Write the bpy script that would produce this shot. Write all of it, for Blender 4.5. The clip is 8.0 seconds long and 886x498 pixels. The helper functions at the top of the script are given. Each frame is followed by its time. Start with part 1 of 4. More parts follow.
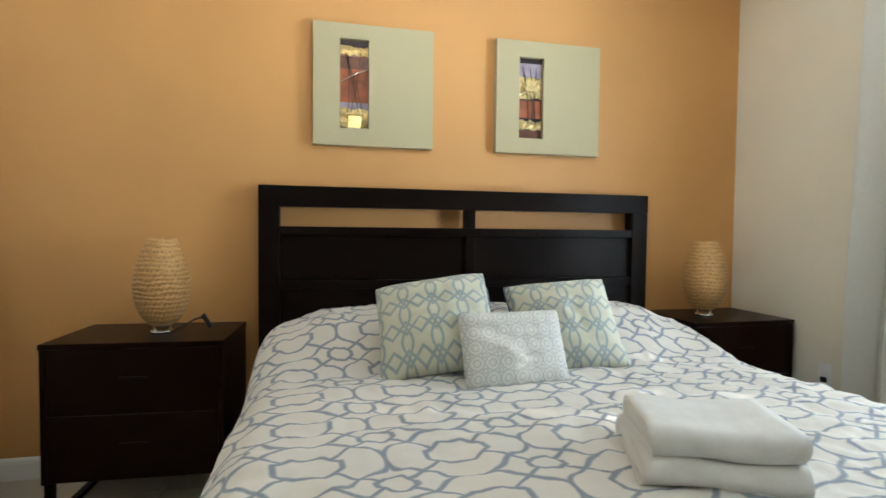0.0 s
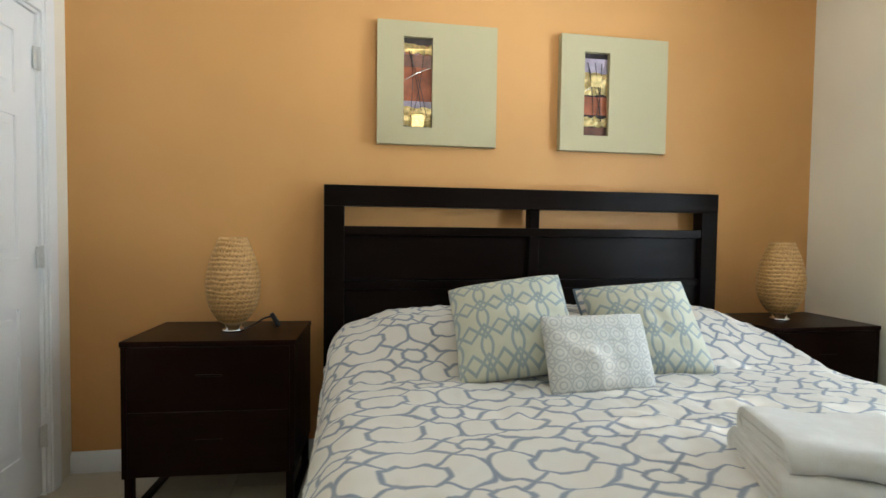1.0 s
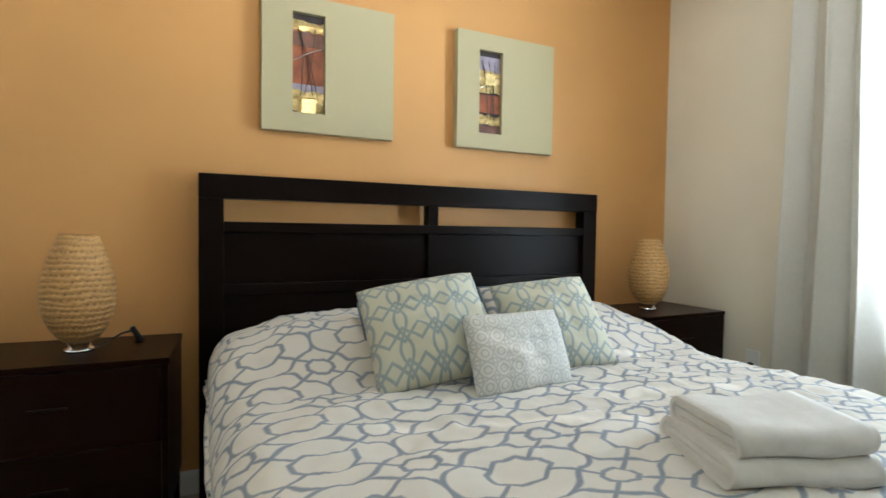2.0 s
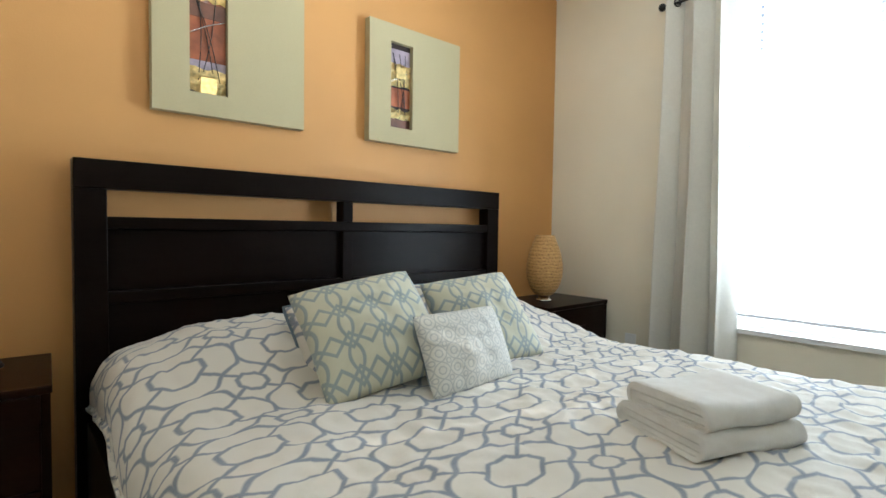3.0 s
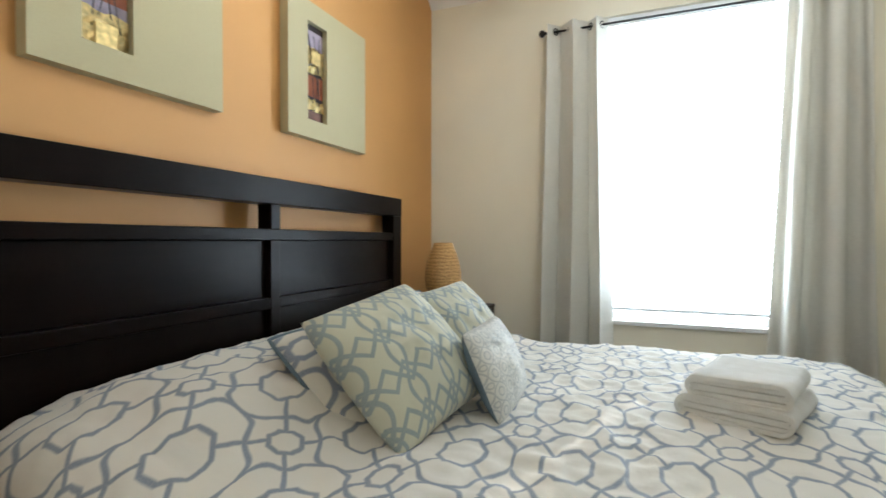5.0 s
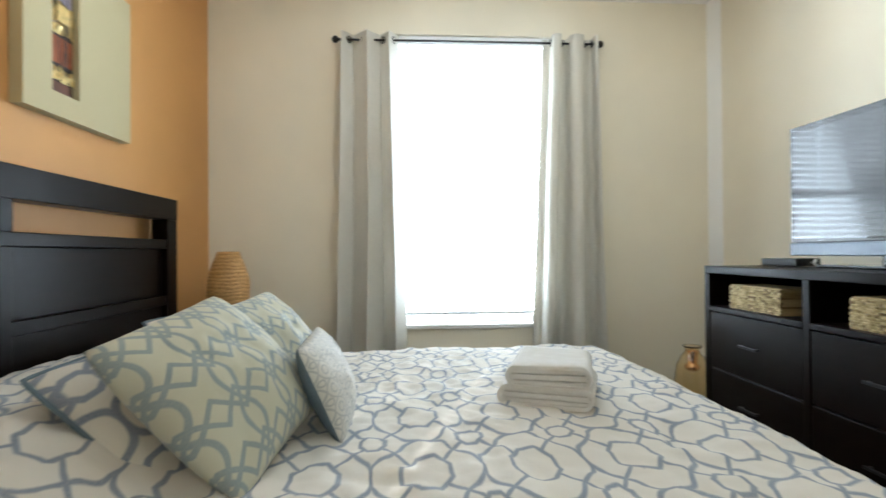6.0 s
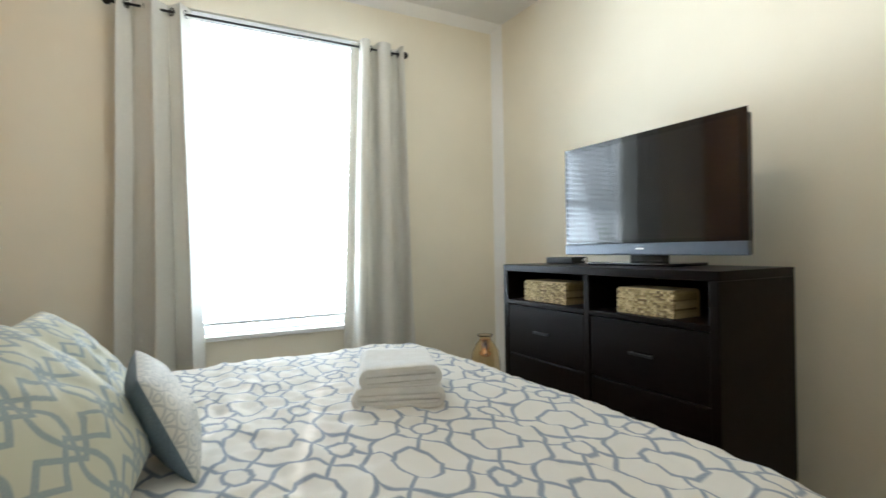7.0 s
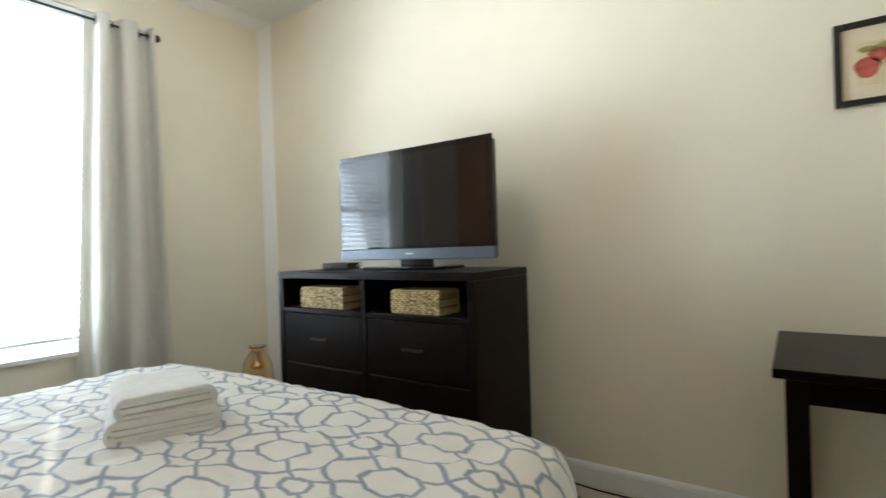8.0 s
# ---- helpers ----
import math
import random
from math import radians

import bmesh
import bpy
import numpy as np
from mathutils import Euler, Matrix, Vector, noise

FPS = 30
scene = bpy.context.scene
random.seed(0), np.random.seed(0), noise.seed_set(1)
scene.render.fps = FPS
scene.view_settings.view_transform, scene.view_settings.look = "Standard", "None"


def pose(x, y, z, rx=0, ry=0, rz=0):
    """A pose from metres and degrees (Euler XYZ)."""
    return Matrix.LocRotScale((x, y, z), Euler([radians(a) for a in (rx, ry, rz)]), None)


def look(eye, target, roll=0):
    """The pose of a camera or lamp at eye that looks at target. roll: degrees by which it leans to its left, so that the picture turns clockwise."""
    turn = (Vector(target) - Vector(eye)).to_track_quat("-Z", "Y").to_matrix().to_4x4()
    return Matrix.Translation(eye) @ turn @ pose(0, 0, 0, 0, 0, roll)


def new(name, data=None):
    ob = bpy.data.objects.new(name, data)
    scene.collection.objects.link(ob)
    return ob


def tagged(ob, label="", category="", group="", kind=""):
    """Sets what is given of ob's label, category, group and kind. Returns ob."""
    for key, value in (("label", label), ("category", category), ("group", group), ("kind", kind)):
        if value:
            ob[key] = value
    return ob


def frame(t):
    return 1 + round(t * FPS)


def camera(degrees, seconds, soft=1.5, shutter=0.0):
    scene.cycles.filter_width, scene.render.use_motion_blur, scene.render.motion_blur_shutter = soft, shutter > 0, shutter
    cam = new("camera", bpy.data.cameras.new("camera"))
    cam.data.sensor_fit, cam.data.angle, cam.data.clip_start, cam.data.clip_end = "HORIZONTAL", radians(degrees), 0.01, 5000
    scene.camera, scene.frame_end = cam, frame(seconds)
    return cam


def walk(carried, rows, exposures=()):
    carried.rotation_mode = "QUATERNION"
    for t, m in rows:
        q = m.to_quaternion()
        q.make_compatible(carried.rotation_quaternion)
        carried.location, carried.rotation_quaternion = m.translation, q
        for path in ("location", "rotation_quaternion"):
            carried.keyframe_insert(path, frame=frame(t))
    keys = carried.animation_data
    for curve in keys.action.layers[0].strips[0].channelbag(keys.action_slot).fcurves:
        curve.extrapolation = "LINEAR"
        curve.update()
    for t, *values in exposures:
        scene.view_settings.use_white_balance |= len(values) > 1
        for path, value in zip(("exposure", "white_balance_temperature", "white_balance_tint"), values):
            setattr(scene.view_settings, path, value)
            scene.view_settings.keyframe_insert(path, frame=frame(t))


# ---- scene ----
cam = camera(82.8, 8.0, shutter=0.35)
PATH = [
    (0, (0.086, 0.243, 1.152), (0.532, 2.191, 1.081), 0.6),
    (0.5, (0.044, 0.255, 1.159), (0.366, 2.228, 1.081), 0.7),
    (1, (-0.074, 0.315, 1.154), (0.258, 2.285, 1.078), 0.7),
    (1.5, (-0.162, 0.412, 1.135), (0.404, 2.329, 1.072), 0.7),
    (2, (-0.21, 0.494, 1.139), (0.645, 2.301, 1.069), 0.8),
    (3.5, (-0.548, 0.853, 1.142), (0.903, 2.227, 1.075), 0.5),
    (4, (-0.661, 1.077, 1.12), (0.875, 2.357, 1.077), -0.0),
    (5.5, (-0.731, 1.52, 1.125), (1.237, 1.877, 1.11), 0.1),
    (6, (-0.691, 1.611, 1.1), (1.305, 1.485, 1.113), -0.4),
    (6.5, (-0.642, 1.736, 1.115), (1.264, 1.13, 1.116), -0.8),
    (7, (-0.629, 1.83, 1.12), (1.121, 0.862, 1.118), -1.0),
    (7.5, (-0.633, 1.862, 1.131), (0.851, 0.521, 1.124), -1.4),
    (8, (-0.64, 1.89, 1.13), (0.51, 0.254, 1.123), -1.8),
]
walk(cam, [(t, look(eye, target, roll)) for t, eye, target, roll in PATH])

# ---------- world, window light, exposure ----------
world = bpy.data.worlds.new("world")
scene.world = world
world.use_nodes = True
wn = world.node_tree
sky = wn.nodes.new("ShaderNodeTexSky")
sky.sky_type, sky.sun_disc = "NISHITA", False
sky.sun_elevation, sky.sun_rotation = radians(35), radians(109)
wn.links.new(sky.outputs[0], wn.nodes["Background"].inputs[0])
wn.nodes["Background"].inputs[1].default_value = 0.12

# Room box: east wall carries the window, north wall is the accent wall.
XW, XE, YS, YN, ZC = -1.385, 2.525, -0.42, 2.87, 2.80
WY0, WY1, WZ0, WZ1 = 0.64, 1.76, 0.634, 2.50      # window opening

lamp = bpy.data.lights.new("window_daylight", "AREA")
lamp.shape, lamp.size, lamp.size_y = "RECTANGLE", 1.5, 2.1
lamp.energy, lamp.color = 385, (0.70, 0.86, 1.0)
lamp_ob = new("window_daylight", lamp)
lamp_ob.matrix_world = look((XE + 0.60, (WY0 + WY1) / 2, 1.30), (XE - 1, (WY0 + WY1) / 2, 1.75))
sun = bpy.data.lights.new("sun", "SUN")
sun.energy, sun.angle, sun.color = 5.0, radians(0.5), (1.0, 0.98, 0.95)
new("sun", sun).matrix_world = look((6.0, 0.0, 4.0), (6.0 - 0.945, 0.33, 4.0 - 0.70))
BAND_GLOW = 140.0                                  # the hanging ceiling light
scene.view_settings.exposure = -0.2


# ---------- materials ----------
def nodes_of(name):
    m = bpy.data.materials.new(name)
    m.use_nodes = True
    nt = m.node_tree
    return m, nt, nt.nodes["Principled BSDF"]


def link(nt, a, b):
    nt.links.new(a, b)


def tex_coord(nt, kind="Object", scale=(1, 1, 1)):
    tc = nt.nodes.new("ShaderNodeTexCoord")
    mp = nt.nodes.new("ShaderNodeMapping")
    mp.inputs["Scale"].default_value = scale
    link(nt, tc.outputs[kind], mp.inputs[0])
    return mp.outputs[0]


def noise_tex(nt, vec, scale, detail=4, rough=0.5):
    n = nt.nodes.new("ShaderNodeTexNoise")
    n.inputs["Scale"].default_value, n.inputs["Detail"].default_value = scale, detail
    n.inputs["Roughness"].default_value = rough
    if vec is not None:
        link(nt, vec, n.inputs["Vector"])
    return n.outputs["Fac"]


def ramp(nt, fac, stops):
    r = nt.nodes.new("ShaderNodeValToRGB")
    e = r.color_ramp.elements
    while len(e) < len(stops):
        e.new(0.5)
    for el, (p, c) in zip(e, stops):
        el.position, el.color = p, (*c, 1)
    link(nt, fac, r.inputs[0])
    return r.outputs[0]


def math_node(nt, op, a, b=None, c=None, clamp=False):
    n = nt.nodes.new("ShaderNodeMath")
    n.operation, n.use_clamp = op, clamp
    for i, v in enumerate((a, b, c)):
        if v is None:
            continue
        if isinstance(v, (int, float)):
            n.inputs[i].default_value = v
        else:
            link(nt, v, n.inputs[i])
    return n.outputs[0]


def mix_col(nt, fac, a, b):
    n = nt.nodes.new("ShaderNodeMix")
    n.data_type = "RGBA"
    for sock, v in ((n.inputs[0], fac), (n.inputs[6], a), (n.inputs[7], b)):
        if isinstance(v, (int, float)):
            sock.default_value = v
        elif isinstance(v, tuple):
            sock.default_value = (*v, 1)
        else:
            link(nt, v, sock)
    return n.outputs[2]


def bump(nt, bsdf, fac, strength, dist=0.002):
    b = nt.nodes.new("ShaderNodeBump")
    b.inputs["Strength"].default_value, b.inputs["Distance"].default_value = strength, dist
    link(nt, fac, b.inputs["Height"])
    link(nt, b.outputs[0], bsdf.inputs["Normal"])


def paint(name, col, var=0.06, rough=0.6, bump_strength=0.25):
    m, nt, p = nodes_of(name)
    v = tex_coord(nt)
    big = noise_tex(nt, v, 1.7, 3)
    lo, hi = tuple(c * (1 - var) for c in col), tuple(min(1, c * (1 + var)) for c in col)
    link(nt, ramp(nt, big, [(0.3, lo), (0.7, hi)]), p.inputs["Base Color"])
    p.inputs["Roughness"].default_value = rough
    bump(nt, p, noise_tex(nt, v, 160, 5, 0.6), bump_strength, 0.0015)
    return m


def wood(name, dark, light, rough=0.32, axis=0):
    m, nt, p = nodes_of(name)
    sc = [14, 14, 14]
    sc[axis] = 1.2
    v = tex_coord(nt, "Object", tuple(sc))
    g = noise_tex(nt, v, 3.0, 7, 0.65)
    link(nt, ramp(nt, g, [(0.22, dark), (0.85, light)]), p.inputs["Base Color"])
    blot = noise_tex(nt, tex_coord(nt), 5, 3)
    link(nt, math_node(nt, "MULTIPLY_ADD", blot, 0.03, rough - 0.015), p.inputs["Roughness"])
    p.inputs["Specular IOR Level"].default_value = 0.08
    bump(nt, p, g, 0.006, 0.0003)
    return m


def plain(name, col, rough=0.5, metal=0.0, var=0.12, scale=30):
    m, nt, p = nodes_of(name)
    n = noise_tex(nt, tex_coord(nt), scale, 4)
    link(nt, ramp(nt, n, [(0.3, tuple(c * (1 - var) for c in col)), (0.7, tuple(min(1, c * (1 + var)) for c in col))]), p.inputs["Base Color"])
    p.inputs["Roughness"].default_value, p.inputs["Metallic"].default_value = rough, metal
    return m


def line_mask(nt, dist, half, soft):
    """1 where dist < half, fading over soft."""
    n = nt.nodes.new("ShaderNodeMapRange")
    n.interpolation_type = "SMOOTHSTEP"
    link(nt, dist, n.inputs[0])
    n.inputs[1].default_value, n.inputs[2].default_value = half - soft, half + soft
    n.inputs[3].default_value, n.inputs[4].default_value = 1.0, 0.0
    return n.outputs[0]


def uv_split(nt):
    tc = nt.nodes.new("ShaderNodeTexCoord")
    sp = nt.nodes.new("ShaderNodeSeparateXYZ")
    link(nt, tc.outputs["UV"], sp.inputs[0])
    return sp.outputs[0], sp.outputs[1], tc.outputs["UV"]


def cloth_finish(nt, p, col, uv, weave=900, crease=14, strength=0.38):
    link(nt, col, p.inputs["Base Color"])
    p.inputs["Roughness"].default_value = 0.75
    p.inputs["Sheen Weight"].default_value = 0.15
    w = noise_tex(nt, uv, weave, 2)
    c = noise_tex(nt, uv, crease, 5, 0.55)
    bump(nt, p, math_node(nt, "ADD", math_node(nt, "MULTIPLY", w, 0.12), c), strength, 0.012)


def trellis(name, cream, blue, cell_u, cell_v, u0, v0, half=0.036, amp=0.45, notch=0.05, big=0.30, small=0.17, stems=True, crease=14):
    """Octagons large and small on a checkerboard, joined by stems and waving bands."""
    m, nt, p = nodes_of(name)
    u, v, uv = uv_split(nt)
    wob = noise_tex(nt, uv, 9, 2)
    wob = math_node(nt, "MULTIPLY_ADD", wob, 0.08, -0.04)
    pu = math_node(nt, "MULTIPLY_ADD", u, 1 / cell_u, -u0 / cell_u)
    qv = math_node(nt, "MULTIPLY_ADD", v, 1 / cell_v, -v0 / cell_v)
    s = math_node(nt, "ADD", math_node(nt, "ADD", pu, qv), wob)
    r = math_node(nt, "SUBTRACT", math_node(nt, "SUBTRACT", pu, qv), wob)
    fs = math_node(nt, "ABSOLUTE", math_node(nt, "SUBTRACT", s, math_node(nt, "ROUND", s)))
    fr = math_node(nt, "ABSOLUTE", math_node(nt, "SUBTRACT", r, math_node(nt, "ROUND", r)))
    cs = math_node(nt, "COSINE", math_node(nt, "MULTIPLY", s, math.pi))
    cr = math_node(nt, "COSINE", math_node(nt, "MULTIPLY", r, math.pi))
    parity = math_node(nt, "GREATER_THAN", math_node(nt, "MULTIPLY", cs, cr), 0.0)
    radius = math_node(nt, "MULTIPLY_ADD", parity, big - small, small)
    diag = math_node(nt, "MULTIPLY", math_node(nt, "ADD", fs, fr), 0.7071)
    octo = math_node(nt, "MAXIMUM", math_node(nt, "MAXIMUM", fs, fr), diag)
    out = math_node(nt, "SUBTRACT", octo, radius)
    ring = line_mask(nt, math_node(nt, "ABSOLUTE", out), half, 0.018)
    outside = math_node(nt, "GREATER_THAN", out, 0.0)
    cs3 = math_node(nt, "COSINE", math_node(nt, "MULTIPLY", s, 3 * math.pi))
    cr3 = math_node(nt, "COSINE", math_node(nt, "MULTIPLY", r, 3 * math.pi))
    ws = math_node(nt, "MULTIPLY_ADD", cs3, notch, math_node(nt, "MULTIPLY", cs, amp))
    wr = math_node(nt, "MULTIPLY_ADD", cr3, notch, math_node(nt, "MULTIPLY", cr, amp))
    h1 = math_node(nt, "DIVIDE", math_node(nt, "ABSOLUTE", math_node(nt, "ADD", wr, cs)), 3.0)
    h2 = math_node(nt, "DIVIDE", math_node(nt, "ABSOLUTE", math_node(nt, "ADD", ws, cr)), 3.0)
    lines = line_mask(nt, math_node(nt, "MINIMUM", h1, h2), half, 0.018)
    if stems:
        lines = math_node(nt, "MAXIMUM", lines, line_mask(nt, math_node(nt, "MINIMUM", fs, fr), half * 0.85, 0.015))
    mask = math_node(nt, "MAXIMUM", ring, math_node(nt, "MULTIPLY", lines, outside))
    fade = noise_tex(nt, uv, 300, 2)
    mask = math_node(nt, "MULTIPLY", mask, math_node(nt, "MULTIPLY_ADD", fade, 0.5, 0.65), clamp=True)
    cloth_finish(nt, p, mix_col(nt, mask, cream, blue), uv, crease=crease)
    return m


def ogee(name, cream, blue, cell, half=0.05):
    """Chains of pointed ovals crossed by linked diamonds."""
    m, nt, p = nodes_of(name)
    u, v, uv = uv_split(nt)
    pu = math_node(nt, "MULTIPLY", u, 1 / cell)
    qv = math_node(nt, "MULTIPLY", v, 1 / cell)
    cu = math_node(nt, "ABSOLUTE", math_node(nt, "SUBTRACT", pu, math_node(nt, "ROUND", pu)))
    wave = math_node(nt, "ABSOLUTE", math_node(nt, "COSINE", math_node(nt, "MULTIPLY", qv, math.pi)))
    oval = math_node(nt, "ABSOLUTE", math_node(nt, "SUBTRACT", cu, math_node(nt, "MULTIPLY", wave, 0.18)))
    du = math_node(nt, "SUBTRACT", 0.5, cu)
    fv = math_node(nt, "ABSOLUTE", math_node(nt, "SUBTRACT", qv, math_node(nt, "ROUND", qv)))
    gv = math_node(nt, "SUBTRACT", 0.5, fv)
    zig = math_node(nt, "ABSOLUTE", math_node(nt, "SUBTRACT", 0.28, du))
    zig = math_node(nt, "MULTIPLY", math_node(nt, "ABSOLUTE", math_node(nt, "SUBTRACT", gv, zig)), 0.72)
    d = math_node(nt, "MINIMUM", oval, zig)
    mask = line_mask(nt, d, half, 0.015)
    fade = noise_tex(nt, uv, 300, 2)
    mask = math_node(nt, "MULTIPLY", mask, math_node(nt, "MULTIPLY_ADD", fade, 0.5, 0.65), clamp=True)
    cloth_finish(nt, p, mix_col(nt, mask, cream, blue), uv, crease=10, strength=0.3)
    return m


M_ORANGE = paint("accent wall paint", (0.555, 0.280, 0.090), 0.05, 0.6, 0.3)
M_BEIGE = paint("beige wall paint", (0.78, 0.722, 0.592), 0.04, 0.6, 0.35)
M_CEIL = paint("ceiling paint", (0.80, 0.79, 0.76), 0.03, 0.8, 0.5)
M_WHITE = paint("white trim paint", (0.78, 0.78, 0.77), 0.03, 0.4, 0.05)
M_TILE = paint("beige floor tile", (0.52, 0.46, 0.36), 0.10, 0.3, 0.05)
M_GROUT = paint("tile grout", (0.34, 0.30, 0.25), 0.08, 0.8, 0.3)
M_ESPRESSO = wood("espresso stained wood", (0.0030, 0.0015, 0.0010), (0.0075, 0.0037, 0.0027), 0.32, 0)
M_MAHOG = wood("dark reddish stained wood", (0.005, 0.0016, 0.0009), (0.014, 0.0042, 0.0022), 0.30, 0)
M_BLACK = plain("black lacquer metal", (0.012, 0.012, 0.013), 0.35, 0.3)
M_BRONZE = plain("dark bronze metal", (0.10, 0.075, 0.05), 0.45, 0.8, 0.15)
M_CHROME = plain("chrome", (0.78, 0.78, 0.80), 0.12, 1.0, 0.03)
M_COMF = trellis("trellis comforter cloth", (0.73, 0.697, 0.63), (0.20, 0.245, 0.32), 0.333, 0.231, 0.384, 1.345, 0.030, 0.48, -0.16)
M_SHAM = trellis("trellis sham cloth", (0.66, 0.62, 0.54), (0.18, 0.22, 0.29), 0.333, 0.231, 0.0, 0.0, 0.039, 0.48, -0.16)
M_OGEE = ogee("ogee cushion cloth", (0.58, 0.575, 0.45), (0.28, 0.34, 0.36), 0.104, 0.047)
M_CUSH = trellis("pale medallion cushion cloth", (0.66, 0.65, 0.60), (0.45, 0.465, 0.46), 0.050, 0.050, 0.0, 0.0, 0.055, 0.42, 0.0, 0.3, 0.2, False, 30)
M_HEM = plain("cream hem cloth", (0.62, 0.60, 0.55), 0.85, 0, 0.1, 60)
M_BLUECLOTH = plain("slate blue cloth", (0.13, 0.18, 0.22), 0.85, 0, 0.1, 200)
M_CANVAS = plain("sage linen board", (0.43, 0.375, 0.225), 0.75, 0, 0.05, 400)
M_SATIN = plain("pale satin metal", (0.62, 0.61, 0.58), 0.45, 0.3, 0.04)
M_COPPER = plain("polished copper", (0.80, 0.50, 0.34), 0.15, 1.0, 0.05)
M_TVBLACK = plain("glossy black screen", (0.006, 0.006, 0.007), 0.03, 0, 0.02)
M_SCREEN = plain("dark screen film", (0.004, 0.004, 0.006), 0.07, 0, 0.02)
M_SCREEN.node_tree.nodes["Principled BSDF"].inputs["Specular IOR Level"].default_value = 0.65
M_TVGREY = plain("grey blue plastic", (0.09, 0.11, 0.14), 0.3, 0.2, 0.05)


def terry():
    m, nt, p = nodes_of("white terry cloth")
    v = tex_coord(nt)
    link(nt, ramp(nt, noise_tex(nt, v, 25, 4), [(0.3, (0.74, 0.72, 0.68)), (0.7, (0.82, 0.81, 0.78))]), p.inputs["Base Color"])
    p.inputs["Roughness"].default_value = 0.95
    p.inputs["Sheen Weight"].default_value = 0.3
    n = noise_tex(nt, v, 420, 3, 0.7)
    n2 = noise_tex(nt, v, 18, 3)
    bump(nt, p, math_node(nt, "ADD", n, math_node(nt, "MULTIPLY", n2, 1.5)), 0.5, 0.004)
    return m


def translucent(name, col, amount, rough=0.7):
    m, nt, p = nodes_of(name)
    v = tex_coord(nt)
    c = ramp(nt, noise_tex(nt, v, 60, 4), [(0.3, tuple(k * 0.95 for k in col)), (0.7, col)])
    link(nt, c, p.inputs["Base Color"])
    p.inputs["Roughness"].default_value = rough
    tr = nt.nodes.new("ShaderNodeBsdfTranslucent")
    link(nt, c, tr.inputs[0])
    mx = nt.nodes.new("ShaderNodeMixShader")
    mx.inputs[0].default_value = amount
    link(nt, p.outputs[0], mx.inputs[1])
    link(nt, tr.outputs[0], mx.inputs[2])
    link(nt, mx.outputs[0], nt.nodes["Material Output"].inputs[0])
    return m


def woven(name, lo, hi, bands, around):
    """Plaited strips: rows up the height, gaps round the girth."""
    m, nt, p = nodes_of(name)
    u, v, uv = uv_split(nt)
    wob = noise_tex(nt, uv, 7, 2)
    row = math_node(nt, "MULTIPLY_ADD", wob, 1.3, math_node(nt, "MULTIPLY", v, bands))
    shift = math_node(nt, "MULTIPLY", math_node(nt, "FLOOR", row), 0.5)
    a = math_node(nt, "SINE", math_node(nt, "MULTIPLY", math_node(nt, "ADD", math_node(nt, "MULTIPLY", u, around), shift), 2 * math.pi))
    b = math_node(nt, "SINE", math_node(nt, "MULTIPLY", row, 2 * math.pi))
    h = math_node(nt, "MULTIPLY_ADD", a, 0.22, math_node(nt, "MULTIPLY", b, 0.78))
    # no openings are cut: shade in holes and row troughs goes into the colour
    hole_shade = math_node(nt, "MULTIPLY", math_node(nt, "GREATER_THAN", a, 0.55), math_node(nt, "LESS_THAN", b, -0.45))
    n = noise_tex(nt, uv, 35, 4)
    f = math_node(nt, "MULTIPLY_ADD", h, 0.07, math_node(nt, "MULTIPLY", n, 0.9))
    f = math_node(nt, "MULTIPLY_ADD", hole_shade, -0.26, f)
    link(nt, ramp(nt, f, [(0.02, tuple(c * 0.45 for c in lo)), (0.25, lo), (0.68, hi)]), p.inputs["Base Color"])
    p.inputs["Roughness"].default_value = 0.55
    bump(nt, p, h, 0.4, 0.004)
    return m


M_TERRY = terry()
M_SLAT = translucent("white blind slat", (0.74, 0.74, 0.74), 0.16, 0.45)
M_CURTAIN = translucent("grey beige curtain cloth", (0.70, 0.675, 0.61), 0.15, 0.6)
M_BAMBOO = woven("woven bamboo strip", (0.36, 0.19, 0.062), (0.62, 0.355, 0.128), 19, 34)


# ---------- mesh helpers ----------
def slab(bm, x0, x1, y0, y1, z0, z1, bevel=0.0):
    """A block with its edges rounded, added to bm."""
    r = bmesh.ops.create_cube(bm, size=1, matrix=Matrix.LocRotScale(((x0 + x1) / 2, (y0 + y1) / 2, (z0 + z1) / 2), None, (x1 - x0, y1 - y0, z1 - z0)))
    if bevel:
        edges = {e for v in r["verts"] for e in v.link_edges}
        bmesh.ops.bevel(bm, geom=list(edges), offset=bevel, segments=2, affect="EDGES", profile=0.5)
    return bm


def turned(bm, profile, segments=32, matrix=Matrix()):
    """A turned shape from (radius, height) pairs, with UV round and up."""
    uvl = bm.loops.layers.uv.verify()
    rings = []
    for r, z in profile:
        rings.append([bm.verts.new(matrix @ Vector((r * math.cos(2 * math.pi * i / segments), r * math.sin(2 * math.pi * i / segments), z))) for i in range(segments)])
    for k in range(len(rings) - 1):
        for i in range(segments):
            j = (i + 1) % segments
            f = bm.faces.new((rings[k][i], rings[k][j], rings[k + 1][j], rings[k + 1][i]))
            f.smooth = True
            for lp, (a, b) in zip(f.loops, ((i, k), (i + 1, k), (i + 1, k + 1), (i, k + 1))):
                lp[uvl].uv = (a / segments, b / (len(rings) - 1))
    return bm


def mesh_of(name, bm, material):
    me = bpy.data.meshes.new(name)
    bmesh.ops.recalc_face_normals(bm, faces=bm.faces)
    bm.to_mesh(me)
    bm.free()
    for mt in (material if isinstance(material, (list, tuple)) else (material,)):
        me.materials.append(mt)
    return me


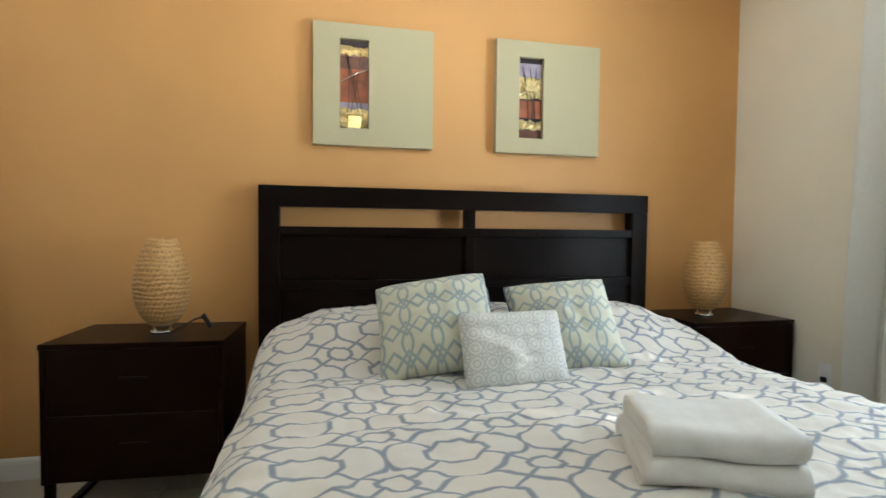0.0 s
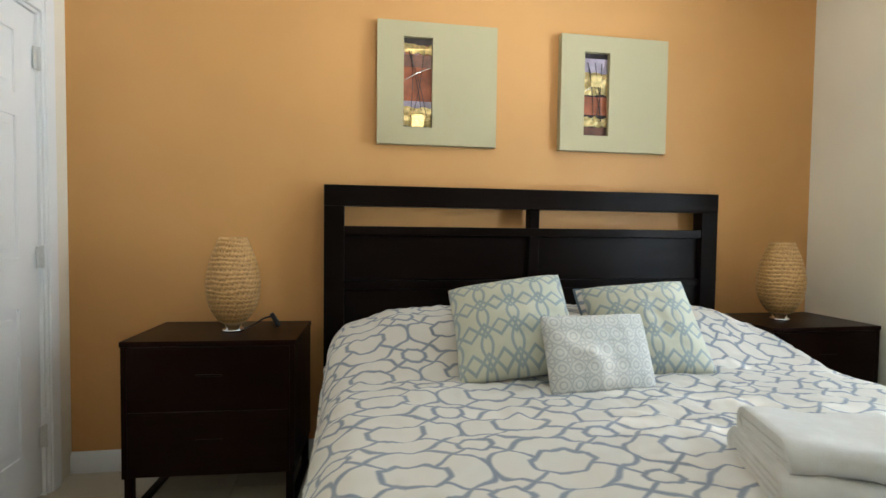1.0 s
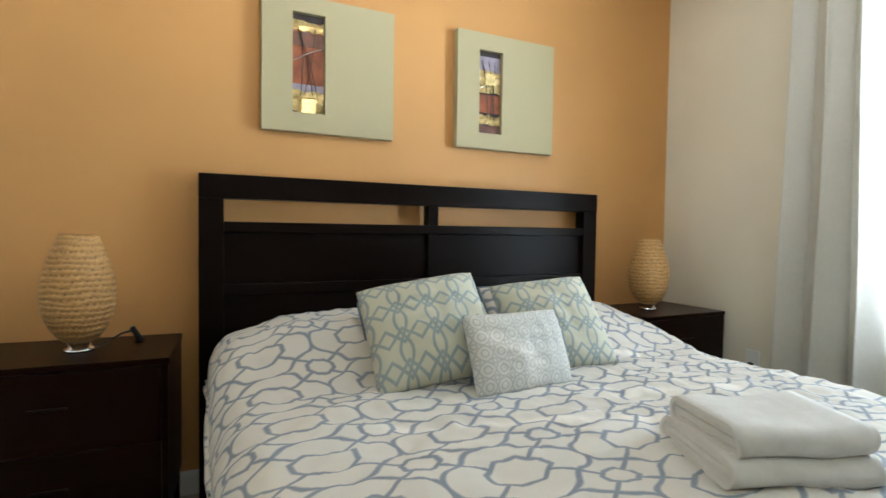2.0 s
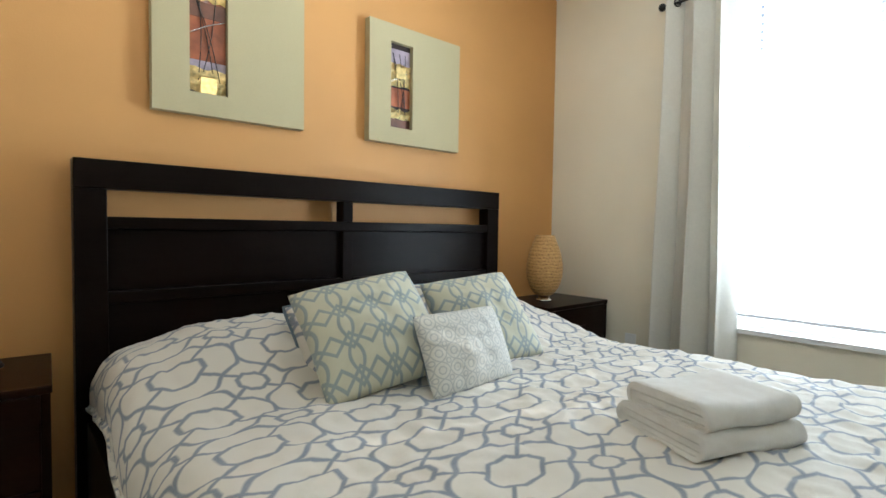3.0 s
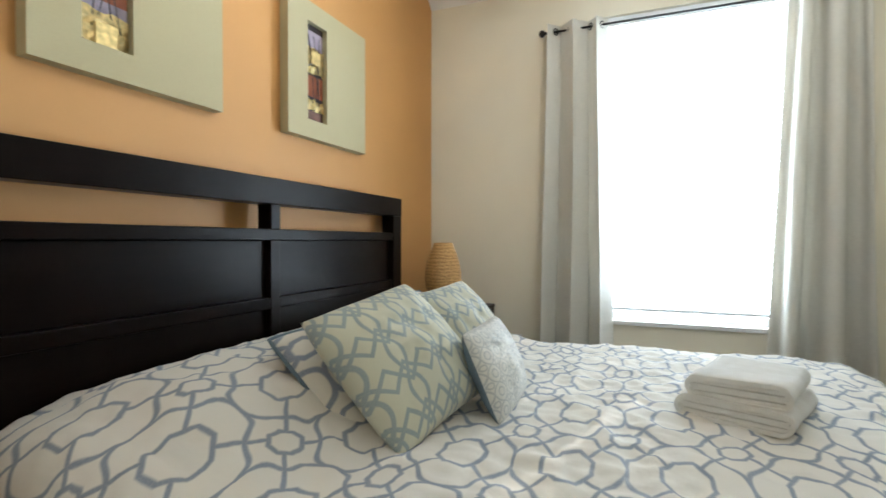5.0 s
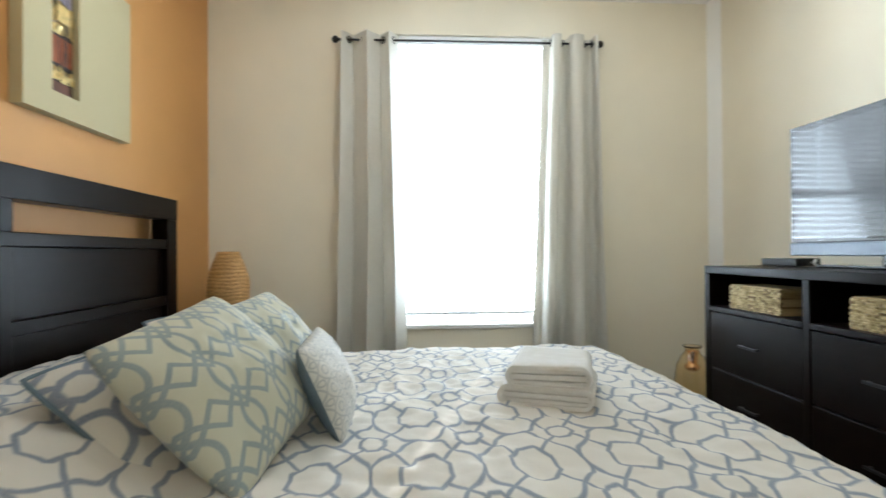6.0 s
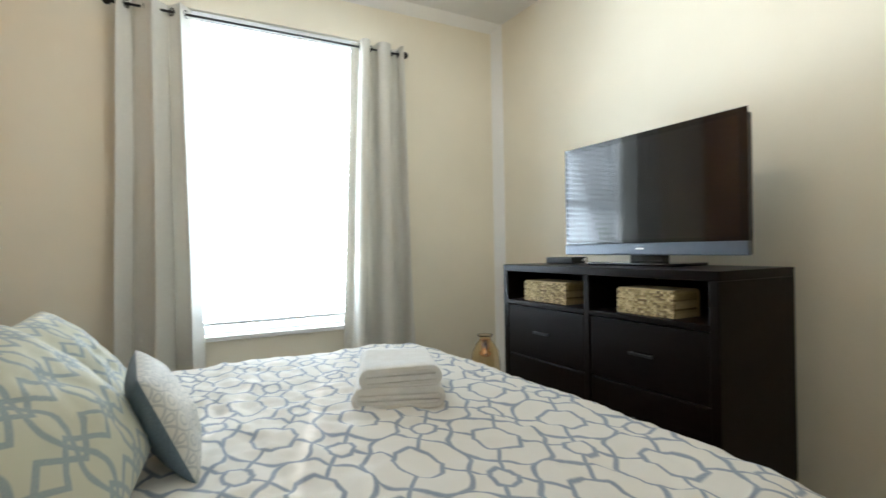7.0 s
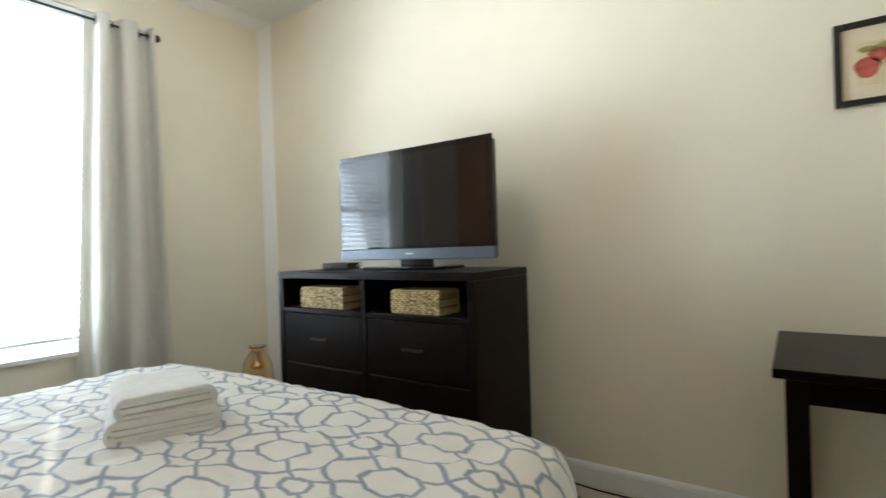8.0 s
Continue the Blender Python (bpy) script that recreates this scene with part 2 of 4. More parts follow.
def part(name, bm, material, parent=None, label=""):
    ob = new(name, mesh_of(name, bm, material))
    if parent is not None:
        ob.parent = parent
    return tagged(ob, label)


def block(name, dims, material, parent=None, label="", bevel=0.003):
    return part(name, slab(bmesh.new(), *dims, bevel), material, parent, label)


def tube(name, points, radius, material, parent=None, label="", closed=False):
    """A round rod or cord along points, as a mesh."""
    bm = bmesh.new()
    pts = [Vector(q) for q in points]
    rings = []
    for i, q in enumerate(pts):
        d = (pts[min(i + 1, len(pts) - 1)] - pts[max(i - 1, 0)]).normalized()
        side = d.cross(Vector((0, 0, 1)))
        if side.length < 0.05:
            side = d.cross(Vector((1, 0, 0)))
        side.normalize()
        up = side.cross(d)
        rings.append([bm.verts.new(q + radius * (math.cos(a) * side + math.sin(a) * up)) for a in [2 * math.pi * k / 10 for k in range(10)]])
    for a, b in zip(rings, rings[1:]):
        for k in range(10):
            bm.faces.new((a[k], a[(k + 1) % 10], b[(k + 1) % 10], b[k])).smooth = True
    bm.faces.new(rings[0])
    bm.faces.new(rings[-1])
    return part(name, bm, material, parent, label)


def smooth_path(points, n=8):
    """Catmull-Rom through points."""
    p = [Vector(q) for q in points]
    p = [p[0] * 2 - p[1]] + p + [p[-1] * 2 - p[-2]]
    out = []
    for a, b, c, d in zip(p, p[1:], p[2:], p[3:]):
        for k in range(n):
            t = k / n
            out.append(0.5 * (2 * b + (c - a) * t + (2 * a - 5 * b + 4 * c - d) * t * t + (3 * b - a - 3 * c + d) * t ** 3))
    return out + [p[-2]]


def thing(name, loc=(0, 0, 0), rz=0.0, label="", category="", group="", kind=""):
    ob = new(name)
    ob.matrix_basis = pose(*loc, 0, 0, rz)
    ob.empty_display_size = 0.1
    return tagged(ob, label, category, group, kind)


def smoothstep(a, b, x):
    t = max(0.0, min(1.0, (x - a) / (b - a)))
    return t * t * (3 - 2 * t)


def grid_mesh(bm, rows, uvs, smooth=True, mat=0, flip=False):
    """Faces over a grid of points, with UVs."""
    uvl = bm.loops.layers.uv.verify()
    vs = [[bm.verts.new(q) for q in row] for row in rows]
    for i in range(len(vs) - 1):
        for j in range(len(vs[0]) - 1):
            quad = [(i, j), (i + 1, j), (i + 1, j + 1), (i, j + 1)]
            f = bm.faces.new([vs[a][b] for a, b in quad])
            f.smooth, f.material_index = smooth, mat
            for lp, (a, b) in zip(f.loops, quad):
                lp[uvl].uv = uvs[a][b]
    return vs


# ---------- structure ----------
T = 0.14


def structure(name, bm, material, label):
    return tagged(part(name, bm, material), label, kind="structure")


structure("wall_north", slab(bmesh.new(), XW - T, XE + T, YN, YN + T, -0.1, ZC + 0.1), M_ORANGE, "orange painted accent wall behind the bed")
structure("wall_south", slab(bmesh.new(), XW - T, XE + T, YS - T, YS, -0.1, ZC + 0.1), M_BEIGE, "beige painted wall behind the dresser")
bm = bmesh.new()
slab(bm, XE, XE + T, YS, WY0, -0.1, ZC + 0.1)
slab(bm, XE, XE + T, WY1, YN, -0.1, ZC + 0.1)
slab(bm, XE, XE + T, WY0, WY1, -0.1, WZ0)
slab(bm, XE, XE + T, WY0, WY1, WZ1, ZC + 0.1)
structure("wall_east", bm, M_BEIGE, "beige painted wall with a window opening")
DY0, DY1, DZ = 1.93, 2.69, 2.04          # door opening
bm = bmesh.new()
slab(bm, XW - T, XW, YS, DY0, -0.1, ZC + 0.1)
slab(bm, XW - T, XW, DY1, YN, -0.1, ZC + 0.1)
slab(bm, XW - T, XW, DY0, DY1, DZ, ZC + 0.1)
structure("wall_west", bm, M_BEIGE, "beige painted wall with a door")
structure("ceiling", slab(bmesh.new(), XW - T, XE + T, YS - T, YN + T, ZC, ZC + 0.12), M_CEIL, "white textured ceiling")
floor = structure("floor", slab(bmesh.new(), XW - T, XE + T, YS - T, YN + T, -0.12, -0.004), M_GROUT, "beige tiled floor")

# splayed strips that fill the east wall's top and its south corner;
# ceiling paint, paler than the wall, adds the light they catch
bm = bmesh.new()
prof = [(0, 0), (0.062, 0), (0.058, 0.004), (0.004, 0.058), (0, 0.062)]
ra = [bm.verts.new((XE - a, YS, ZC - b)) for a, b in prof]
rb = [bm.verts.new((XE - a, YN, ZC - b)) for a, b in prof]
for k in range(len(prof)):
    j = (k + 1) % len(prof)
    bm.faces.new((ra[k], ra[j], rb[j], rb[k]))
structure("trim", bm, M_CEIL, "painted splay between ceiling and window wall")
bm = bmesh.new()
ra = [bm.verts.new((XE - a, YS + b, 0)) for a, b in prof]
rb = [bm.verts.new((XE - a, YS + b, ZC)) for a, b in prof]
for k in range(len(prof)):
    j = (k + 1) % len(prof)
    bm.faces.new((ra[k], ra[j], rb[j], rb[k]))
structure("trim", bm, M_CEIL, "painted splay in the wall corner")


def baseboard(x0, y0, x1, y1, nx, ny):
    """A skirting with a stepped, rounded top along a wall; (nx, ny) points into the room."""
    bm = bmesh.new()
    prof = [(0, 0), (0.014, 0), (0.014, 0.075), (0.011, 0.088), (0.006, 0.095), (0, 0.1)]
    a = [bm.verts.new((x0 + nx * d, y0 + ny * d, h)) for d, h in prof]
    b = [bm.verts.new((x1 + nx * d, y1 + ny * d, h)) for d, h in prof]
    for k in range(len(prof)):
        j = (k + 1) % len(prof)
        bm.faces.new((a[k], a[j], b[j], b[k]))
    structure("baseboard", bm, M_WHITE, "white painted wooden baseboard")


baseboard(XW, YN, XE, YN, 0, -1)
baseboard(XW, YS, XE, YS, 0, 1)
baseboard(XE, YS, XE, YN, -1, 0)
baseboard(XW, YS, XW, DY0 - 0.09, 1, 0)

# door: jamb, casing, six-panel leaf, hinges
door = thing("door_1", (XW, 0, 0), 0, "closed white six-panel interior door with casing", "door", kind="structure")
bm = bmesh.new()
slab(bm, -T, 0.0, DY1 - 0.018, DY1, 0, DZ)
slab(bm, -T, 0.0, DY0, DY0 + 0.018, 0, DZ)
slab(bm, -T, 0.0, DY0 + 0.018, DY1 - 0.018, DZ - 0.018, DZ)
part("jamb", bm, M_WHITE, door)
bm = bmesh.new()
for y0, y1, z0, z1 in ((DY1 - 0.006, DY1 + 0.08, 0, DZ + 0.08), (DY0 - 0.08, DY0 + 0.006, 0, DZ + 0.08), (DY0 + 0.006, DY1 - 0.006, DZ - 0.006, DZ + 0.08)):
    slab(bm, 0, 0.012, y0, y1, z0, z1, 0.003)
    slab(bm, 0.012, 0.018, y0 + 0.012, y1 - 0.018, z0, z1 - 0.012, 0.003)
part("casing", bm, M_WHITE, door)
LX = -0.012                                # leaf face
bm = bmesh.new()
slab(bm, LX - 0.035, LX - 0.010, DY0 + 0.02, DY1 - 0.02, 0.012, DZ - 0.02)
panes_y = [(DY1 - 0.02 - 0.125 - 0.215, DY1 - 0.02 - 0.125), (DY0 + 0.02 + 0.125, DY0 + 0.02 + 0.125 + 0.215)]
panes_z = [(0.22, 0.82), (1.02, 1.58), (1.67, 1.91)]
ys = sorted({DY0 + 0.02, DY1 - 0.02, *[q for pr in panes_y for q in pr]})
zs = sorted({0.012, DZ - 0.02, *[q for pr in panes_z for q in pr]})
for y0, y1 in zip(ys, ys[1:]):
    for z0, z1 in zip(zs, zs[1:]):
        if (y0, y1) in [tuple(q) for q in panes_y] and (z0, z1) in panes_z:
            continue
        slab(bm, LX - 0.010, LX, y0, y1, z0, z1)
leaf = part("leaf", bm, M_WHITE, door)
for y0, y1 in panes_y:
    for z0, z1 in panes_z:
        bm = bmesh.new()
        slab(bm, LX - 0.012, LX - 0.002, y0 + 0.035, y1 - 0.035, z0 + 0.035, z1 - 0.035, 0.006)
        part("raised_panel", bm, M_WHITE, leaf)
for z in (0.26, 1.02, 1.84):
    bm = bmesh.new()
    turned(bm, [(0.0, -0.048), (0.0065, -0.048), (0.0065, -0.017), (0.0055, -0.016), (0.0065, -0.015), (0.0065, 0.015), (0.0055, 0.016), (0.0065, 0.017), (0.0065, 0.048), (0.0, 0.048)], 12, pose(0.004, DY1 - 0.02, z))
    slab(bm, -0.006, 0.001, DY1 - 0.045, DY1 - 0.02, z - 0.045, z + 0.045, 0.001)
    part("hinge", bm, M_SATIN, door, "pale satin metal hinge")

# window: frame, sash, glass and sill
win = thing("window_1", (XE, 0, 0), 0, "bright white-framed window with daylight behind", "window", kind="structure")
bm = bmesh.new()
for y0, y1, z0, z1 in ((WY0, WY0 + 0.04, WZ0, WZ1), (WY1 - 0.04, WY1, WZ0, WZ1), (WY0 + 0.04, WY1 - 0.04, WZ0, WZ0 + 0.05), (WY0 + 0.04, WY1 - 0.04, WZ1 - 0.04, WZ1), (WY0 + 0.04, WY1 - 0.04, 1.47, 1.52)):
    slab(bm, 0.09, 0.13, y0, y1, z0, z1, 0.003)
part("window_frame", bm, M_WHITE, win)
m_glass, nt, p = nodes_of("window glass")
p.inputs["Transmission Weight"].default_value, p.inputs["Roughness"].default_value, p.inputs["IOR"].default_value = 1.0, 0.0, 1.45
for z0, z1 in ((WZ0 + 0.05, 1.47), (1.52, WZ1 - 0.04)):
    g = block("pane", (0.107, 0.111, WY0 + 0.04, WY1 - 0.04, z0, z1), m_glass, win, "clear glass", 0)
    g.visible_shadow = False
block("window_sill", (-0.022, 0.088, WY0 - 0.03, WY1 + 0.03, WZ0 - 0.022, WZ0 + 0.004), M_WHITE, win, "white painted sill", 0.004)

# blind: head rail, slats, bottom rail, cords
blind = thing("window_blind", (XE + 0.045, (WY0 + WY1) / 2, WZ0), 0, "white horizontal slat blind lowered over the window", "blind")
HW = (WY1 - WY0) / 2 - 0.012
block("head_rail", (-0.03, 0.03, -HW, HW, WZ1 - WZ0 - 0.06, WZ1 - WZ0 - 0.005), M_SLAT, blind)
block("bottom_rail", (-0.026, 0.026, -HW, HW, 0.062, 0.080), M_SLAT, blind)
CORDS = (-0.35, -0.08, 0.40)
cuts = sorted({-HW, HW, *[c + d for c in CORDS for d in (-0.009, 0.009)]})
bm = bmesh.new()
across = [-0.025, -0.017, -0.010, 0.010, 0.017, 0.025]
vs = [[bm.verts.new((x, y, 0.004 * (1 - (x / 0.025) ** 2))) for y in cuts] for x in across]
for a in range(len(across) - 1):
    for b in range(len(cuts) - 1):
        if a == 2 and cuts[b + 1] - cuts[b] < 0.02:
            continue                              # cord slot
        bm.faces.new((vs[a][b], vs[a + 1][b], vs[a + 1][b + 1], vs[a][b + 1])).smooth = True
slat_mesh = mesh_of("slat", bm, M_SLAT)
SLAT_TILT, PITCH = 36, 0.0425
zz = 0.105
while zz < WZ1 - WZ0 - 0.065:
    sl = new("slat", slat_mesh)
    sl.parent = blind
    sl.matrix_basis = pose(0, 0, zz, 0, SLAT_TILT, 0)
    zz += PITCH
for y in CORDS:
    for x in (-0.024, 0.024):
        tube("cord", [(x, y, 0.05), (x, y, WZ1 - WZ0 - 0.05)], 0.0009, M_WHITE, blind)
tube("tilt_wand", [(-0.034, HW - 0.12, 0.7), (-0.034, HW - 0.12, WZ1 - WZ0 - 0.05)], 0.004, M_WHITE, blind)

# curtain rod and two grommet curtains
ROD_X, ROD_Z = XE - 0.085, 2.421
rod = thing("curtain_rod", (ROD_X, 1.235, ROD_Z), 0, "thin black metal curtain rod with round finials", "curtain rod")
tube("rod", [(0, -0.80, 0), (0, 0.80, 0)], 0.007, M_BLACK, rod)
for sgn in (-1, 1):
    bm = bmesh.new()
    turned(bm, [(0.0, 0.0), (0.012, 0.0), (0.013, 0.012), (0.008, 0.018), (0.009, 0.026), (0.019, 0.034), (0.023, 0.046), (0.019, 0.058), (0.008, 0.066), (0.0, 0.068)], 20, pose(0, sgn * 0.79, 0, -90 * sgn, 0, 0))
    part("finial", bm, M_BLACK, rod)
    bm = bmesh.new()
    slab(bm, 0.0, 0.085, sgn * 0.75 - 0.006, sgn * 0.75 + 0.006, -0.008, 0.006, 0.002)
    slab(bm, 0.078, 0.085, sgn * 0.75 - 0.016, sgn * 0.75 + 0.016, -0.035, 0.03, 0.002)
    part("bracket", bm, M_BLACK, rod)


def curtain(yt0, yt1, yb0, yb1, seed, waves, label):
    """A hanging grommet curtain from rod to floor, its folds opening downwards."""
    ob = thing("curtain", (ROD_X, 0, 0), 0, label, "curtain", "curtains at the window")
    bm = bmesh.new()
    rows, uvs = [], []
    n, m = 96, 40
    for i in range(m + 1):
        f = i / m
        z = 2.464 - f * (2.464 - 0.02)
        a0, a1 = yt0 + (yb0 - yt0) * f, yt1 + (yb1 - yt1) * f
        row, uv = [], []
        for j in range(n + 1):
            g = j / n
            ph = 2 * math.pi * waves * (g + 0.045 * math.sin(2 * math.pi * g + seed)) + 0.55 * noise.noise((g * 3, f * 1.5, seed))
            amp = 0.056 + 0.018 * noise.noise((g * 2.3, f * 2, seed + 5))
            y = a0 + (a1 - a0) * g + 0.012 * math.sin(2 * ph) + 0.008 * f * noise.noise((g * 4, f * 3, seed + 2))
            x = -amp * math.cos(ph) * (0.92 + 0.25 * f) + 0.006 * noise.noise((g * 9, f * 5, seed + 3))
            row.append((min(x, 0.062), y, z))
            uv.append((g * 1.1, f * 2.4))
        rows.append(row)
        uvs.append(uv)
    grid_mesh(bm, rows, uvs)
    c = part("cloth", bm, M_CURTAIN, ob)
    sol = c.modifiers.new("thickness", "SOLIDIFY")
    sol.thickness = 0.0025
    for k in range(int(waves * 2)):
        g = (k + 0.5) / (waves * 2)
        bm = bmesh.new()
        turned(bm, [(0.017, -0.002), (0.022, -0.003), (0.0235, 0), (0.022, 0.003), (0.017, 0.002), (0.017, -0.002)], 20, pose(0, yt0 + (yt1 - yt0) * g, ROD_Z, 90, 0, 30 if k % 2 else -30))
        part("grommet", bm, M_BLACK, ob, "dark metal grommet ring")
    return ob


curtain(2.02, 1.675, 2.065, 1.615, 1.0, 2.5, "grey-beige grommet curtain hanging to the floor beside the nightstand")
curtain(0.42, 0.75, 0.37, 0.85, 7.0, 2.5, "grey-beige grommet curtain hanging to the floor beside the corner")


# ---------- bed ----------
HX0, HX1, HY, HZ = -0.236, 1.843, 2.753, 1.363
bed = thing("bed", (0, 0, 0), 0, "king bed with a dark espresso wooden panel headboard", "bed")
CX = 0.808
hb = bmesh.new()
slab(hb, HX0, HX0 + 0.095, HY, HY + 0.075, 0, HZ - 0.1, 0.003)
part("headboard_post", hb, M_ESPRESSO, bed)
block("headboard_post", (HX1 - 0.095, HX1, HY, HY + 0.075, 0, HZ - 0.1), M_ESPRESSO, bed)
block("top_rail", (HX0, HX1, HY - 0.002, HY + 0.077, HZ - 0.1, HZ), M_ESPRESSO, bed)
block("middle_rail", (HX0 + 0.095, HX1 - 0.095, HY + 0.004, HY + 0.071, 1.125, 1.168), M_ESPRESSO, bed)
block("middle_post", (CX - 0.026, CX + 0.026, HY + 0.004, HY + 0.071, 1.168, HZ - 0.1), M_ESPRESSO, bed)
block("middle_post", (CX - 0.026, CX + 0.026, HY + 0.006, HY + 0.06, 0.25, 1.125), M_ESPRESSO, bed)
for x0, x1 in ((HX0 + 0.095, CX - 0.026), (CX + 0.026, HX1 - 0.095)):
    block("panel", (x0, x1, HY + 0.03, HY + 0.05, 0.905, 1.125), M_ESPRESSO, bed)
    block("cross_rail", (x0, x1, HY + 0.008, HY + 0.06, 0.862, 0.905), M_ESPRESSO, bed)
    block("panel", (x0, x1, HY + 0.03, HY + 0.05, 0.25, 0.862), M_ESPRESSO, bed)
for x0, x1 in ((HX0 + 0.03, HX0 + 0.06), (HX1 - 0.06, HX1 - 0.03)):
    block("side_rail", (x0, x1, 0.72, HY, 0.14, 0.46), M_ESPRESSO, bed)
block("foot_rail", (HX0 + 0.03, HX1 - 0.03, 0.69, 0.72, 0.14, 0.46), M_ESPRESSO, bed)
for x in (HX0 + 0.03, HX1 - 0.11):
    block("foot_leg", (x, x + 0.08, 0.69, 0.77, 0, 0.14), M_ESPRESSO, bed)
block("slat_base", (HX0 + 0.06, HX1 - 0.06, 0.72, HY, 0.40, 0.438), M_ESPRESSO, bed)
mattress = bmesh.new()
slab(mattress, -0.09, 1.73, 0.80, 2.74, 0.44, 0.585, 0.04)
tagged(part("mattress", mattress, M_TERRY), "thick white mattress under the comforter", "mattress")

RC = 0.14                                   # comforter edge radius
KX0, KX1, KY0 = -0.06, 1.70, 0.755


def comforter_height(x, y):
    hump = 0.155 * smoothstep(1.98, 2.40, y) * (1 - 0.30 * smoothstep(2.55, 2.75, y))
    hump *= 0.55 + 0.45 * smoothstep(-0.15, 0.12, x) * (1 - smoothstep(1.5, 1.76, x))
    return 0.638 + hump + 0.012 * math.sin(math.pi * (x - KX0) / (KX1 - KX0))


def comforter():
    bm = bmesh.new()
    u0, u1, v0, v1 = KX0 - 0.47, KX1 + 0.47, KY0 - 0.50, 2.735
    nu, nv = 190, 170
    rows, uvs = [], []
    for i in range(nu + 1):
        row, uv = [], []
        for j in range(nv + 1):
            u, v = u0 + (u1 - u0) * i / nu, v0 + (v1 - v0) * j / nv
            cx, cy = min(max(u, KX0), KX1), max(v, KY0)
            dx, dy = u - cx, v - cy
            d = math.hypot(dx, dy)
            z0 = comforter_height(cx, cy)
            wr = 0.010 * noise.noise((u * 4, v * 4, 0.3)) + 0.007 * noise.noise((u * 9, v * 12, 2.3)) + 0.008 * noise.noise((u * 26, v * 22, 5)) + 0.017 * (0.35 - abs(noise.noise((u * 5 + v * 3, v * 9 - u * 2, 7.7))))
            if d < 1e-6:
                row.append((u, v, z0 + wr))
            else:
                nx, ny = dx / d, dy / d
                hem = 0.27 + 0.23 * max(0.0, -ny) ** 0.5 + 0.02 * noise.noise((u * 3, v * 3, 9))
                dd = min(d, hem)
                if dd < math.pi * RC / 2:
                    h, drop = RC * math.sin(dd / RC), RC * (1 - math.cos(dd / RC))
                else:
                    h, drop = RC, RC + dd - math.pi * RC / 2
                along = cx * abs(ny) + cy * abs(nx) + 0.3 * math.atan2(ny, nx)
                fold = smoothstep(0.1, 0.45, dd) * (0.016 * noise.noise((along * 5, dd * 1.2, 4)) + 0.007 * math.sin(along * 17 + 2 * noise.noise((along * 2, 0, 1))))
                h += fold
                row.append((cx + nx * h, cy + ny * h, z0 - drop + wr))
            ju, jv = 0.004 * noise.noise((u * 15, v * 15, 3.1)), 0.004 * noise.noise((u * 15, v * 15, 8.4))
            uv.append((u + 0.100 * (v - 1.27) + ju, v - 0.060 * (u - 0.30) + jv))     # the print lies a little askew
        rows.append(row)
        uvs.append(uv)
    grid_mesh(bm, rows, uvs)
    ob = part("comforter", bm, M_COMF)
    edges = [rows[0][::-1], [r[0] for r in rows], rows[-1]]
    for k, line in enumerate(edges):
        pts = [Vector(line[0])]
        for q in line[1:]:
            if (Vector(q) - pts[-1]).length > 0.02:
                pts.append(Vector(q))
        tube("hem", pts, 0.0045, M_HEM, ob, "stitched hem")
    sol = ob.modifiers.new("thickness", "SOLIDIFY")
    sol.thickness, sol.offset = 0.012, -1
    return tagged(ob, "cream comforter with a grey-blue trellis print spread on the bed", "comforter")


comforter()


def pillow(name, centre, ex, ey, w, h, thick, mats, label, seed, pinch=0.07, puff=0.5):
    """A stuffed cushion; ex and ey span its face, front towards the room."""
    ex, ey = Vector(ex).normalized(), Vector(ey).normalized()
    ez = ex.cross(ey).normalized()
    ey = ez.cross(ex)
    m = Matrix.Translation(centre) @ Matrix((ex, ey, ez)).transposed().to_4x4()
    bm = bmesh.new()
    n = 36
    for side, mi in ((1, 0), (-1, 1)):
        rows, uvs = [], []
        for i in range(n + 1):
            row, uv = [], []
            for j in range(n + 1):
                a, b = 2 * i / n - 1, 2 * j / n - 1
                round_off = 1 - 0.045 * (a * b) ** 4
                x = a * w / 2 * (1 - pinch * (1 - b * b) * abs(a)) * round_off
                y = b * h / 2 * (1 - pinch * (1 - a * a) * abs(b)) * round_off
                t = ((1 - a * a) * (1 - b * b)) ** puff * thick / 2
                edge = (1 - max(abs(a), abs(b)))
                t += edge * thick * 5 * (0.022 * noise.noise((a * 2.4, b * 2.4, seed + side)) + 0.012 * (0.4 - abs(noise.noise((a * 4 + b, b * 5, seed + 2 * side)))) + 0.006 * noise.noise((a * 8, b * 8, seed)))
                row.append((x, y, side * max(t, 0.0)))
                uv.append((x, y))
            rows.append(row)
            uvs.append(uv)
        grid_mesh(bm, rows, uvs, True, mi)
    bmesh.ops.remove_doubles(bm, verts=bm.verts, dist=0.0004)
    ob = part(name, bm, mats)
    ob.matrix_basis = m
    if name == "pillow_sham":
        ring = []
        for k in range(96):
            q, f = divmod(k / 24, 1)
            a, b = ((-1 + 2 * f, -1), (1, -1 + 2 * f), (1 - 2 * f, 1), (-1, 1 - 2 * f))[int(q)]
            off = 1 - 0.045 * (a * b) ** 4
            ring.append((a * w / 2 * (1 - pinch * (1 - b * b) * abs(a)) * off, b * h / 2 * (1 - pinch * (1 - a * a) * abs(b)) * off, 0.0))
        tube("piping", ring + ring[:1], 0.0055, M_BLUECLOTH, ob, "slate-blue corded edge")
    return tagged(ob, label, "pillow", "pillows on the bed")


